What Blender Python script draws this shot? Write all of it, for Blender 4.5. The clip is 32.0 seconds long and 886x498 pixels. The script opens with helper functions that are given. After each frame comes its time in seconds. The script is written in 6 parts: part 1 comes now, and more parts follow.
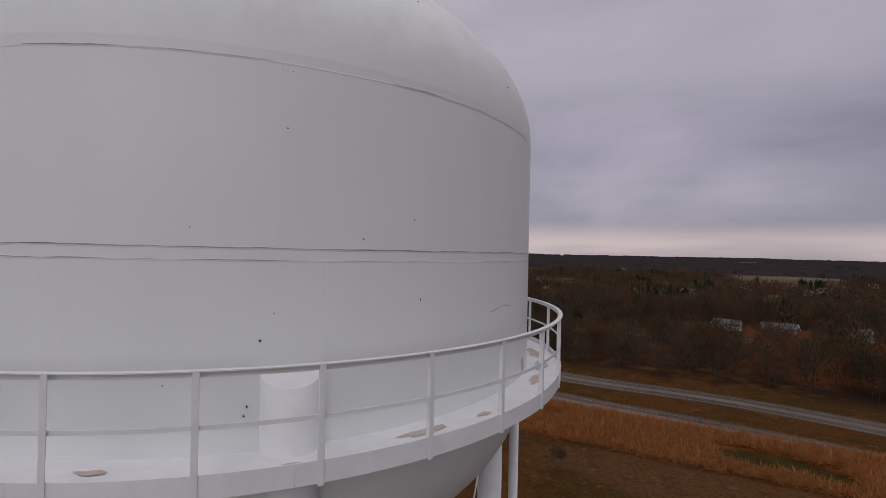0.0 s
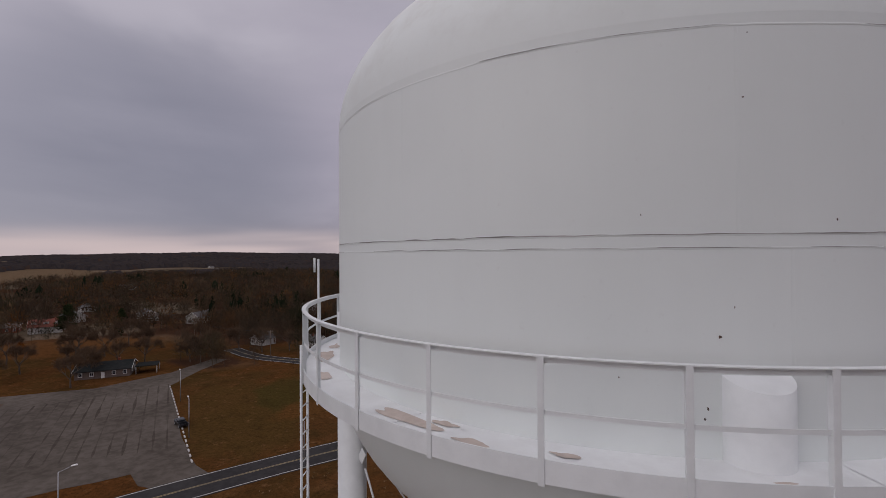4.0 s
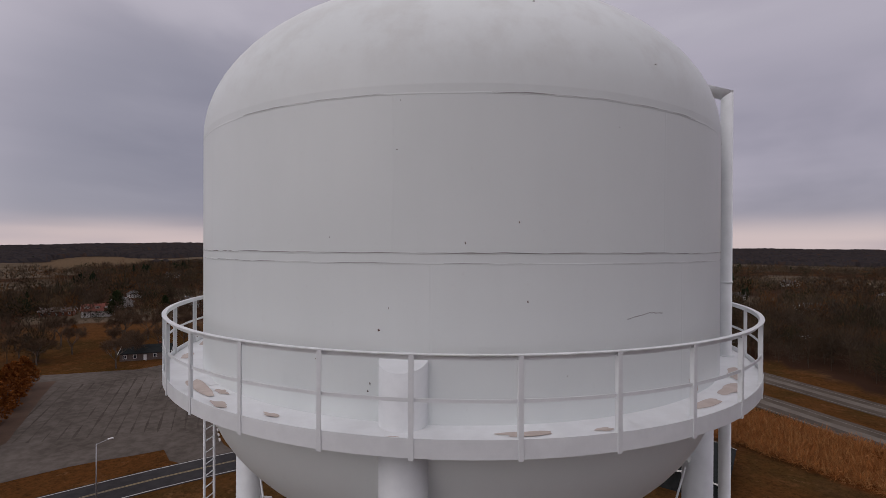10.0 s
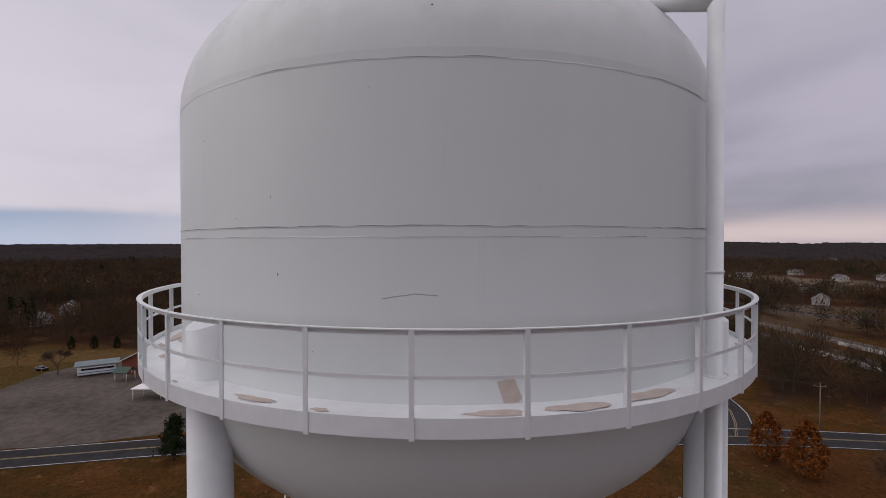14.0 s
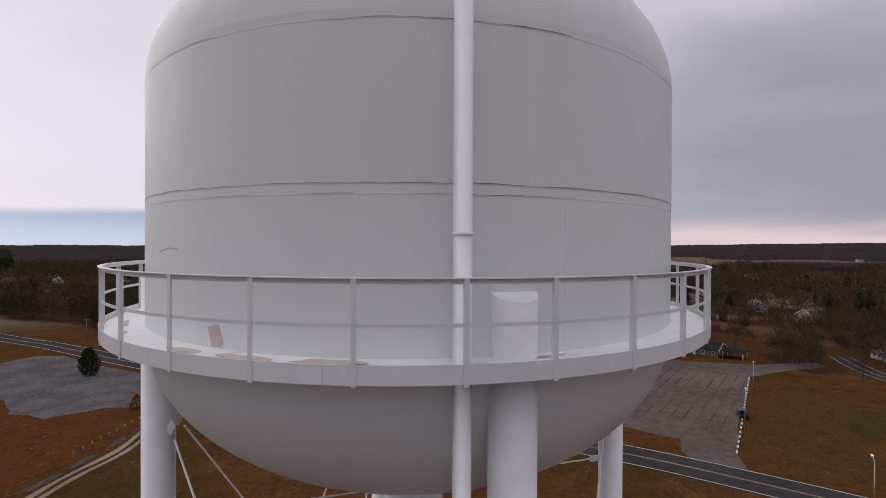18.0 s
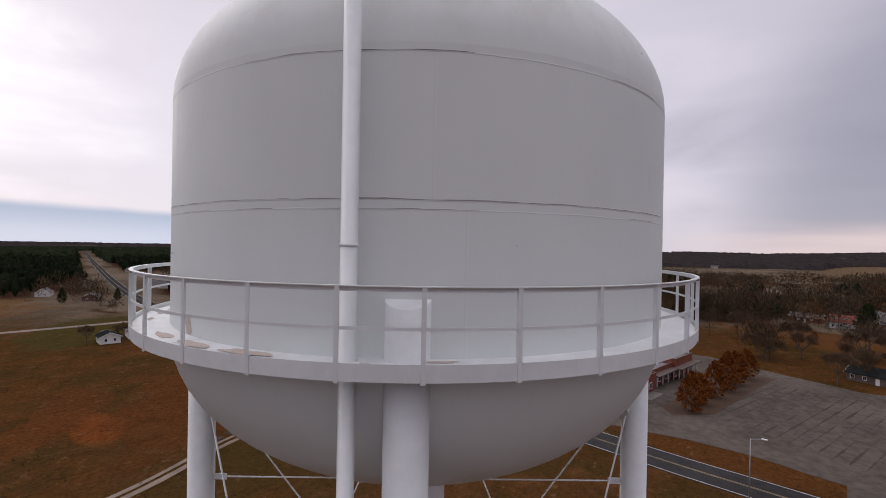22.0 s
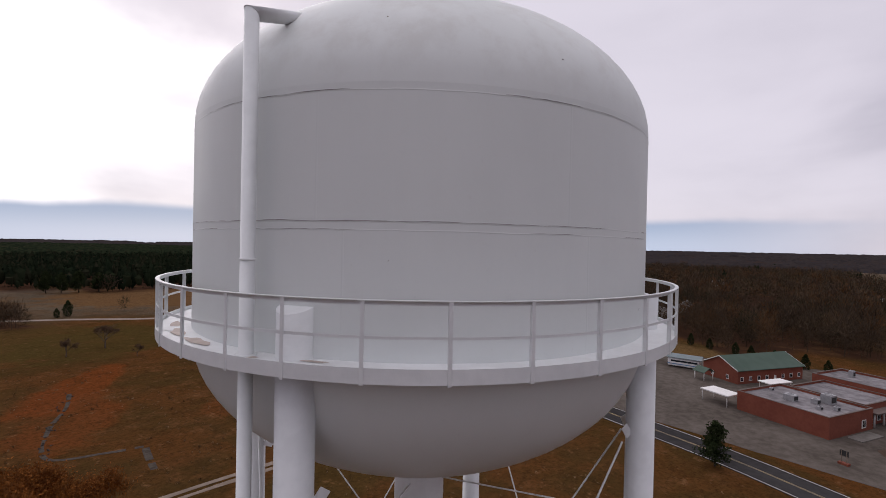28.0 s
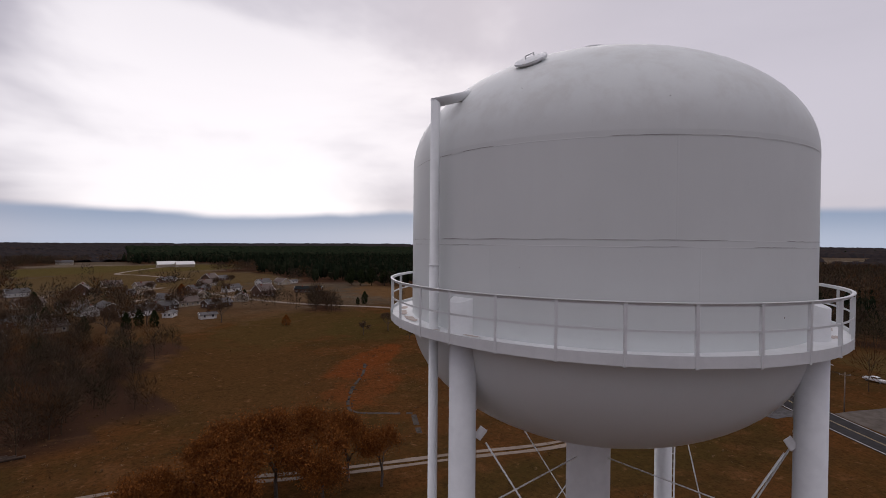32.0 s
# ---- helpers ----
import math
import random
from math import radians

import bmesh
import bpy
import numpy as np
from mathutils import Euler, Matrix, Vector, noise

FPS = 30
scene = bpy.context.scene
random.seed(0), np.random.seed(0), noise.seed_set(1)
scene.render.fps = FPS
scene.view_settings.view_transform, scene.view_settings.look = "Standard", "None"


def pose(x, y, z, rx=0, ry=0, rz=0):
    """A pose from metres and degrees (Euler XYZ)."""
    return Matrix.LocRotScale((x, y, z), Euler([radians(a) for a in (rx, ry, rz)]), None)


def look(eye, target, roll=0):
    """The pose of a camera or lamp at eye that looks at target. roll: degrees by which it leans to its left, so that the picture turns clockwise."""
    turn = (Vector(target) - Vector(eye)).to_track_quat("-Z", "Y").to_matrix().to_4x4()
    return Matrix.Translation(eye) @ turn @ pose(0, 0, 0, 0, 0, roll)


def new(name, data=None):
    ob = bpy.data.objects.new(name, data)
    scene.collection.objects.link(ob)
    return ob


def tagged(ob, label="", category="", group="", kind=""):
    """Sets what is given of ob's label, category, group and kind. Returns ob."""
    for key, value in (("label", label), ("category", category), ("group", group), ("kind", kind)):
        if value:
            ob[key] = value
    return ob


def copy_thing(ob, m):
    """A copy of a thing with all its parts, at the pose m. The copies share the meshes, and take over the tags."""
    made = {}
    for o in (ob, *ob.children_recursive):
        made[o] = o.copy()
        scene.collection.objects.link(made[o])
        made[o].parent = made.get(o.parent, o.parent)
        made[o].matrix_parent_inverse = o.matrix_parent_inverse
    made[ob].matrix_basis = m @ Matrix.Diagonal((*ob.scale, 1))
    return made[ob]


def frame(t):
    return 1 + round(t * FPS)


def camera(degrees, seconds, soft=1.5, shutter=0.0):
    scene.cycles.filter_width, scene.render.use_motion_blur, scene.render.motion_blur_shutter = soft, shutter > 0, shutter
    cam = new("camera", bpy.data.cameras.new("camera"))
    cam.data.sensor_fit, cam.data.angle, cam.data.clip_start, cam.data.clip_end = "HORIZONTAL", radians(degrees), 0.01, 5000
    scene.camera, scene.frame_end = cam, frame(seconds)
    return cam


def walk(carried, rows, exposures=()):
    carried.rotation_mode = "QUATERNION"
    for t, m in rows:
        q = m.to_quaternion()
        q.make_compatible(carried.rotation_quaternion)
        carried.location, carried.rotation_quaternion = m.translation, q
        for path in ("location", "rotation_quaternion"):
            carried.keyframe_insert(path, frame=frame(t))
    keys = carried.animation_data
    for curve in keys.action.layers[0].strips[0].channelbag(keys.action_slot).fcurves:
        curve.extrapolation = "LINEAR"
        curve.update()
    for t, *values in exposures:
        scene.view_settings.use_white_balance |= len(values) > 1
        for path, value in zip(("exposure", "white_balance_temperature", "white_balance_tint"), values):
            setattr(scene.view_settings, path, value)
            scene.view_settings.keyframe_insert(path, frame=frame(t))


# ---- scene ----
# The ground lies at z = 0, the tower's axis at x = y = 0, the rail's top at z = RAIL.
RAIL = 41.0
EXPOSURES = [(0.0, -0.18, 6500, 16), (9.0, -0.15, 6500, 16), (13.0, -0.06, 6500, 16), (16.0, 0.08, 6500, 16), (19.0, 0.25, 6500, 16), (28.0, 0.2, 6500, 16), (30.4, 0.18, 6500, 16), (32.0, -0.12, 6500, 16)]
cam = camera(87.4, 32.0, soft=0.5)
PATH = [  # seconds, x, y, z, yaw, pitch, roll
    (0.0, 3.48, -10.24, 42.13, -1.34, 0.26, -1.21),
    (0.5, 3.40, -10.55, 42.12, -2.22, 0.32, -1.12),
    (1.0, 3.33, -10.67, 42.10, 0.83, -0.10, -0.92),
    (1.5, 3.05, -10.58, 42.12, 6.46, -1.12, -0.33),
    (2.0, 2.17, -10.43, 41.97, 12.11, -0.56, 0.05),
    (2.5, 1.38, -10.68, 42.07, 17.70, -0.98, 0.45),
    (3.0, 1.23, -10.60, 41.95, 24.15, 0.42, 0.62),
    (3.5, 1.16, -10.51, 41.93, 25.39, 0.69, 0.38),
    (5.5, 1.79, -10.16, 42.09, 26.76, 0.56, 0.47),
    (6.0, 2.05, -10.30, 42.19, 26.24, 0.19, 0.57),
    (6.5, 2.24, -10.53, 42.27, 24.88, -0.29, 0.48),
    (7.0, 2.62, -10.60, 42.28, 25.35, -0.77, 0.59),
    (7.5, 2.91, -10.70, 42.34, 25.32, -1.40, 0.32),
    (8.0, 3.38, -10.78, 42.30, 26.72, -0.60, 0.18),
    (8.5, 3.71, -10.84, 42.35, 26.99, -0.73, 0.21),
    (9.0, 4.20, -10.71, 42.30, 28.05, -0.39, 0.21),
    (9.5, 4.72, -10.38, 42.26, 28.93, -0.32, -0.06),
    (10.0, 5.32, -9.97, 42.20, 29.87, -0.27, -0.25),
    (10.5, 6.00, -9.54, 42.18, 31.04, -0.31, -0.32),
    (11.0, 6.58, -9.17, 42.16, 35.99, -0.40, -0.05),
    (11.5, 7.13, -8.80, 42.15, 42.10, -0.49, 0.18),
    (12.0, 7.73, -8.19, 42.11, 45.14, -0.63, 0.12),
    (12.5, 8.36, -7.47, 42.05, 47.14, -0.65, -0.02),
    (13.0, 8.88, -6.77, 42.02, 50.05, -0.80, -0.08),
    (13.5, 9.27, -6.14, 41.97, 55.83, -0.78, -0.01),
    (15.5, 10.58, -2.89, 41.71, 75.06, -0.71, 0.20),
    (16.0, 10.80, -2.12, 41.62, 80.30, -0.64, 0.11),
    (16.5, 10.97, -1.09, 41.54, 82.96, -0.57, -0.04),
    (17.0, 11.05, -0.25, 41.47, 87.43, -0.49, -0.14),
    (17.5, 11.09, 0.70, 41.41, 90.09, -0.37, -0.17),
    (18.0, 11.07, 1.56, 41.35, 94.74, -0.38, -0.26),
    (18.5, 11.10, 1.99, 41.29, 102.89, -0.18, -0.38),
    (19.0, 11.02, 2.74, 41.26, 105.44, -0.18, -0.46),
    (19.5, 10.90, 3.47, 41.25, 106.96, -0.17, -0.60),
    (20.0, 10.83, 3.94, 41.27, 107.89, -0.14, -0.70),
    (20.5, 10.83, 4.13, 41.34, 108.44, -0.22, -0.83),
    (21.0, 10.87, 4.20, 41.45, 109.02, -0.23, -0.88),
    (21.5, 10.88, 4.33, 41.49, 109.70, -0.23, -0.96),
    (22.0, 10.84, 4.57, 41.48, 110.31, -0.20, -0.99),
    (22.5, 10.76, 4.89, 41.46, 110.98, -0.19, -1.00),
    (23.0, 10.64, 5.31, 41.45, 111.57, -0.24, -1.01),
    (23.5, 10.49, 5.76, 41.45, 112.29, -0.21, -1.10),
    (24.0, 10.35, 6.07, 41.44, 114.13, -0.18, -1.16),
    (24.5, 10.31, 6.07, 41.43, 118.61, -0.26, -1.04),
    (25.0, 10.43, 6.07, 41.44, 122.16, -0.31, -1.06),
    (25.5, 10.50, 6.20, 41.47, 123.52, -0.37, -0.99),
    (27.5, 9.59, 7.79, 41.79, 128.48, -0.47, -1.08),
    (28.0, 9.28, 8.44, 41.77, 129.92, -0.42, -1.19),
    (28.5, 8.96, 8.90, 41.82, 131.01, -0.35, -1.16),
    (29.0, 8.64, 9.45, 41.84, 131.83, -0.35, -1.24),
    (29.5, 8.32, 10.05, 41.85, 132.86, -0.31, -1.36),
    (30.0, 8.04, 10.58, 41.88, 134.22, -0.30, -1.35),
    (30.5, 7.82, 10.68, 41.86, 139.13, -0.26, -1.19),
    (31.0, 8.52, 10.70, 41.90, 151.31, -0.52, -0.77),
    (31.5, 9.05, 11.34, 41.98, 157.04, -0.74, -0.52),
    (32.0, 9.35, 11.83, 42.03, 159.38, -0.77, -0.53),
]
walk(cam, [(t, pose(x, y, z, 90 + p, r, w)) for t, x, y, z, w, p, r in PATH], EXPOSURES)
# ---- world and sun ----
SUN_AZ, SUN_EL = 246.0, 28.0
world = bpy.data.worlds.new("sky")
scene.world = world
world.use_nodes = True
wt = world.node_tree
wt.nodes.clear()


class Nodes:
    """Short ways to add shader nodes to one tree."""

    def __init__(self, tree):
        self.tree = tree

    def add(self, kind, **props):
        n = self.tree.nodes.new("ShaderNode" + kind)
        for k, v in props.items():
            setattr(n, k, v)
        return n

    def put(self, socket, value):
        if isinstance(value, bpy.types.NodeSocket):
            self.tree.links.new(value, socket)
        elif value is not None:
            socket.default_value = value

    def math(self, op, a, b=None, c=None, clamp=False):
        n = self.add("Math", operation=op, use_clamp=clamp)
        for s, v in zip(n.inputs, (a, b, c)):
            self.put(s, v)
        return n.outputs[0]

    def vec(self, op, a, b=None, out=0):
        n = self.add("VectorMath", operation=op)
        self.put(n.inputs[0], a)
        if b is not None:
            self.put(n.inputs[1], b)
        return n.outputs[out]

    def noise(self, v, scale, detail=4, rough=0.55, distort=0.0):
        n = self.add("TexNoise")
        self.put(n.inputs["Vector"], v)
        n.inputs["Scale"].default_value, n.inputs["Detail"].default_value = scale, detail
        n.inputs["Roughness"].default_value, n.inputs["Distortion"].default_value = rough, distort
        return n.outputs[0]

    def span(self, x, lo, hi, smooth=True, a=0.0, b=1.0):
        n = self.add("MapRange", interpolation_type="SMOOTHSTEP" if smooth else "LINEAR")
        self.put(n.inputs["Value"], x)
        for name, v in (("From Min", lo), ("From Max", hi), ("To Min", a), ("To Max", b)):
            self.put(n.inputs[name], v)
        return n.outputs[0]

    def mix(self, f, a, b):
        n = self.add("Mix", data_type="RGBA")
        self.put(n.inputs[0], f)
        for s, v in ((n.inputs[6], a), (n.inputs[7], b)):
            self.put(s, (*v, 1) if isinstance(v, tuple) and len(v) == 3 else v)
        return n.outputs[2]

    def mapped(self, v, loc=(0, 0, 0), rot=0.0, scale=(1, 1, 1)):
        n = self.add("Mapping", vector_type="TEXTURE")
        self.put(n.inputs[0], v)
        n.inputs[1].default_value, n.inputs[2].default_value, n.inputs[3].default_value = loc, (0, 0, rot), scale
        return n.outputs[0]


W = Nodes(wt)
direction = W.add("TexCoord").outputs["Generated"]
split = W.add("SeparateXYZ")
W.put(split.inputs[0], direction)
dz = split.outputs[2]
up = W.math("MAXIMUM", dz, 0.0)
sky = W.add("TexSky", sky_type="NISHITA", sun_disc=False, sun_elevation=radians(SUN_EL), sun_rotation=radians(90 - SUN_AZ))
blue = W.vec("MULTIPLY", sky.outputs[0], (0.1, 0.1, 0.1))
# cloud sheet: the direction carried up to a flat layer
lift = W.math("ADD", up, 0.4)
flat = W.vec("DIVIDE", direction, W.add("CombineXYZ").outputs[0])
comb = wt.nodes[-1]
for i in range(3):
    W.put(comb.inputs[i], lift)
soft = W.noise(flat, 1.1, 4, 0.45, 0.15)
puffs = W.noise(W.vec("MULTIPLY", direction, (1.0, 1.0, 2.4)), 1.9, 5, 0.5, 0.25)
bands = W.noise(W.vec("MULTIPLY", direction, (1.3, 1.3, 12.0)), 1.1, 3, 0.45, 0.15)
lump = W.math("ADD", W.math("MULTIPLY", soft, 0.3), W.math("ADD", W.math("MULTIPLY", puffs, 0.55), W.math("MULTIPLY", bands, 0.15)))
cover = W.span(lump, 0.36, 0.66)
cloud = W.mix(cover, (0.245, 0.24, 0.295), (0.47, 0.445, 0.515))
# brighter towards the hidden sun, and towards the zenith as under any overcast
az = radians(SUN_AZ)


def towards(angle, height):
    t, h = radians(angle), radians(height)
    return math.cos(t) * math.cos(h), math.sin(t) * math.cos(h), math.sin(h)


near = W.vec("DOT_PRODUCT", direction, towards(228, 10), 1)
wobble = W.math("ADD", near, W.math("MULTIPLY", W.math("SUBTRACT", lump, 0.5), 1.7))
cloud = W.mix(W.span(wobble, 0.1, 0.95, True, 0.0, 0.85), cloud, (0.7, 0.68, 0.735))
hot = W.vec("DOT_PRODUCT", direction, towards(268, 9), 1)
ragged = W.math("ADD", hot, W.math("MULTIPLY", W.math("SUBTRACT", lump, 0.47), 0.6))
cloud = W.mix(W.span(ragged, 0.87, 1.02), cloud, (1.12, 1.1, 1.1))
cloud = W.mix(W.math("MULTIPLY", W.span(dz, 0.2, 0.42), W.span(puffs, 0.62, 0.35, True, 0.25, 0.8)), cloud, (0.58, 0.565, 0.62))
cloud = W.mix(W.span(dz, 0.55, 0.95), cloud, (1.05, 1.02, 1.05))
# a bluish bank of cloud low over the far side
bank = W.math("ADD", W.vec("DOT_PRODUCT", direction, towards(149, 8), 1), W.math("MULTIPLY", W.math("SUBTRACT", puffs, 0.5), 0.12))
cloud = W.mix(W.span(bank, 0.93, 1.0, True, 0.0, 0.6), cloud, (0.2, 0.215, 0.27))
# the band over the horizon: blue under the glow, pale rose away from it
rose = W.math("MULTIPLY", W.span(dz, 0.07, 0.015), W.span(bands, 0.35, 0.6, True, 0.2, 1.0))
cloud = W.mix(W.math("MULTIPLY", rose, W.span(near, 0.75, 0.4)), cloud, (0.66, 0.56, 0.55))
edge = W.math("ADD", dz, W.math("MULTIPLY", W.math("SUBTRACT", puffs, 0.5), 0.05))
rift = W.math("MULTIPLY", W.span(edge, 0.064, 0.046), W.span(W.vec("DOT_PRODUCT", direction, towards(242, 0), 1), 0.3, 0.75))
cloud = W.mix(rift, cloud, W.mix(W.span(dz, 0.0, 0.065), (0.45, 0.54, 0.68), (0.27, 0.36, 0.51)))
open_sky = W.mix(0.06, cloud, blue)
back = W.add("Background")
W.put(back.inputs[0], open_sky)
back.inputs[1].default_value = 1.0
wout = W.add("OutputWorld")
wt.links.new(back.outputs[0], wout.inputs[0])
sun = new("sun", bpy.data.lights.new("sun", 'SUN'))
sun.data.energy, sun.data.angle, sun.data.color = 0.5, radians(40), (1.0, 0.96, 0.92)
e = radians(SUN_EL)
sun.matrix_world = look((0, 0, 80), (-math.cos(az) * math.cos(e), -math.sin(az) * math.cos(e), 80 - math.sin(e)))


# ---- materials ----
def material(name, col, col2=None, scale=1.0, rough=0.7, metal=0.0, bump=0.0, bump_scale=8.0, island=0.0, obj=0.0, coarse=None, spec=0.5):
    """A surface of two mixed colours at a fine and a coarse scale, with relief; island and obj: variation from piece to piece."""
    m = bpy.data.materials.new(name)
    m.use_nodes = True
    n = Nodes(m.node_tree)
    b = m.node_tree.nodes["Principled BSDF"]
    pos = n.add("TexCoord").outputs["Object"]
    if obj:
        info = n.add("ObjectInfo")
        pos = n.vec("ADD", pos, n.vec("SCALE", info.outputs["Location"], None))
        m.node_tree.nodes[-1].inputs[3].default_value = 1.0
    c = col
    if col2:
        f = n.span(n.noise(pos, scale, 6, 0.6), 0.35, 0.65)
        g = n.span(n.noise(pos, (coarse or scale / 7), 3, 0.5), 0.35, 0.65)
        c = n.mix(n.math("ADD", n.math("MULTIPLY", f, 0.5), n.math("MULTIPLY", g, 0.5)), col, col2)
    h = n.add("HueSaturation")
    n.put(h.inputs["Color"], (*c, 1) if isinstance(c, tuple) else c)
    if island:
        n.put(h.inputs["Value"], n.span(n.add("NewGeometry").outputs["Random Per Island"], 0, 1, False, 1 - island, 1 + island))
    elif obj:
        n.put(h.inputs["Value"], n.span(n.add("ObjectInfo").outputs["Random"], 0, 1, False, 1 - obj, 1 + obj))
    n.put(b.inputs["Base Color"], h.outputs[0])
    b.inputs["Roughness"].default_value, b.inputs["Metallic"].default_value = rough, metal
    b.inputs["Specular IOR Level"].default_value = spec
    if bump:
        k = n.add("Bump")
        k.inputs["Strength"].default_value, k.inputs["Distance"].default_value = bump, 0.02
        n.put(k.inputs["Height"], n.noise(pos, bump_scale, 5, 0.6))
        n.put(b.inputs["Normal"], k.outputs[0])
    return m


def tank_paint():
    """Old white paint: chalky blotches, faint runs down the wall, thin grime on the dome."""
    m = bpy.data.materials.new("tank_paint")
    m.use_nodes = True
    n = Nodes(m.node_tree)
    b = m.node_tree.nodes["Principled BSDF"]
    pos = n.add("TexCoord").outputs["Object"]
    blot = n.span(n.noise(pos, 0.35, 4, 0.55), 0.3, 0.7)
    runs = n.span(n.noise(n.vec("MULTIPLY", pos, (2.2, 2.2, 0.22)), 1.0, 5, 0.6), 0.35, 0.7)
    grain = n.noise(pos, 9.0, 5, 0.65)
    s = n.add("SeparateXYZ")
    n.put(s.inputs[0], pos)
    grime = n.math("MULTIPLY", n.span(s.outputs[2], 2.9, 4.2), n.span(n.noise(pos, 1.3, 6, 0.65), 0.42, 0.68))
    c = n.mix(n.math("MULTIPLY", blot, 0.6), (0.715, 0.75, 0.74), (0.66, 0.695, 0.685))
    c = n.mix(n.math("MULTIPLY", runs, 0.1), c, (0.61, 0.64, 0.63))
    c = n.mix(n.math("MULTIPLY", grime, 0.35), c, (0.5, 0.49, 0.46))
    c = n.mix(n.math("MULTIPLY", n.span(grain, 0.62, 0.75), 0.12), c, (0.5, 0.48, 0.46))
    n.put(b.inputs["Base Color"], c)
    n.put(b.inputs["Roughness"], n.span(blot, 0, 1, False, 0.4, 0.55))
    k = n.add("Bump")
    k.inputs["Strength"].default_value, k.inputs["Distance"].default_value = 0.25, 0.02
    n.put(k.inputs["Height"], n.math("ADD", n.noise(pos, 0.9, 4, 0.5), n.math("MULTIPLY", grain, 0.06)))
    n.put(b.inputs["Normal"], k.outputs[0])
    return m


M_TANK = tank_paint()
M_WHITE = material("white_steel_paint", (0.76, 0.78, 0.785), (0.665, 0.685, 0.69), 3.0, 0.45, bump=0.08, bump_scale=20)
M_DECK = material("deck_paint", (0.8, 0.82, 0.825), (0.69, 0.7, 0.7), 2.5, 0.55, bump=0.1, bump_scale=14)
M_PRIMER = material("bare_primer", (0.46, 0.38, 0.33), (0.58, 0.5, 0.45), 6.0, 0.8, bump=0.2, bump_scale=30)
M_CHIP = material("rusty_chip", (0.05, 0.035, 0.03), (0.13, 0.07, 0.05), 30.0, 0.9)
M_CRACK = material("seam_crack", (0.1, 0.09, 0.085), (0.42, 0.4, 0.39), 3.0, 0.9)
M_SCAR = material("pale_scar", (0.36, 0.34, 0.33), (0.52, 0.5, 0.5), 6.0, 0.8)


def mesh_of(name, bm, mat=None):
    me = bpy.data.meshes.new(name)
    bm.to_mesh(me)
    bm.free()
    if mat:
        me.materials.append(mat)
    return me


def part(name, bm, mat, parent, label=""):
    """Links a bmesh (or a mesh that is shared) as one object under its thing."""
    me = bm if isinstance(bm, bpy.types.Mesh) else mesh_of(name, bm, mat)
    ob = new(name, me)
    ob.parent = parent
    return tagged(ob, label)


def lathe(profile, n=128, smooth=True, bm=None, start=0.0, turn=360.0):
    bm = bm or bmesh.new()
    closed = turn >= 360
    count = n if closed else n + 1
    rings = []
    for r, z in profile:
        rings.append([bm.verts.new((r * math.cos(radians(start + i * turn / n)), r * math.sin(radians(start + i * turn / n)), z)) for i in range(count)])
    for p, q in zip(rings, rings[1:]):
        for i in range(n):
            j = (i + 1) % count
            f = bm.faces.new((p[i], p[j], q[j], q[i]))
            f.smooth = smooth
    return bm


def tube(bm, p, q, r, n=12, r2=None, smooth=True):
    """A round bar from p to q with closed ends."""
    p, q = Vector(p), Vector(q)
    m = (q - p).to_track_quat("Z", "Y").to_matrix().to_4x4()
    r2 = r if r2 is None else r2
    a = [bm.verts.new(p + m @ Vector((r * math.cos(2 * math.pi * i / n), r * math.sin(2 * math.pi * i / n), 0))) for i in range(n)]
    b = [bm.verts.new(q + m @ Vector((r2 * math.cos(2 * math.pi * i / n), r2 * math.sin(2 * math.pi * i / n), 0))) for i in range(n)]
    for i in range(n):
        bm.faces.new((a[i], a[(i + 1) % n], b[(i + 1) % n], b[i])).smooth = smooth
    bm.faces.new(a[::-1])
    bm.faces.new(b)
    return bm


def box(bm, c, s, turn=0.0, bevel=0.0):
    """A box of size s round c, turned about z, its edges eased by bevel."""
    made = bmesh.ops.create_cube(bm, size=1.0)["verts"]
    bmesh.ops.transform(bm, matrix=pose(*c, 0, 0, turn) @ Matrix.Diagonal((*s, 1)), verts=made)
    if bevel:
        edges = list({e for v in made for e in v.link_edges})
        bmesh.ops.bevel(bm, geom=edges, offset=bevel, segments=1, affect='EDGES')
    return bm


# ---- the water tower ----
R, RB = 5.5, 6.15
tower = tagged(new("water_tower"), "white painted steel water tower with railed balcony on four legs", "water tower")
tower.location = (0, 0, RAIL)
DOME_Z, DOME_H, BOWL_Z, BOWL_H = 3.25, 3.18, -1.18, 3.38
quarter = [math.pi / 2 * i / 20 for i in range(21)]
part("bowl", lathe([(R * math.cos(a), BOWL_Z - BOWL_H * math.sin(a)) for a in quarter[:0:-1]] + [(R, BOWL_Z)], 144), M_TANK, tower, "white rounded steel tank bottom")
part("tank_wall", lathe([(R, BOWL_Z), (R, 0.0), (R, 1.05), (R, 2.1), (R, 3.13), (R, DOME_Z)], 144), M_TANK, tower, "white steel tank wall with cracked seams")
part("dome", lathe([(R * math.cos(a), DOME_Z + DOME_H * math.sin(a)) for a in quarter], 144), M_TANK, tower, "white domed tank roof")


def on_wall(az, z, out=0.0):
    a = radians(az)
    return Vector(((R + out) * math.cos(a), (R + out) * math.sin(a), z))


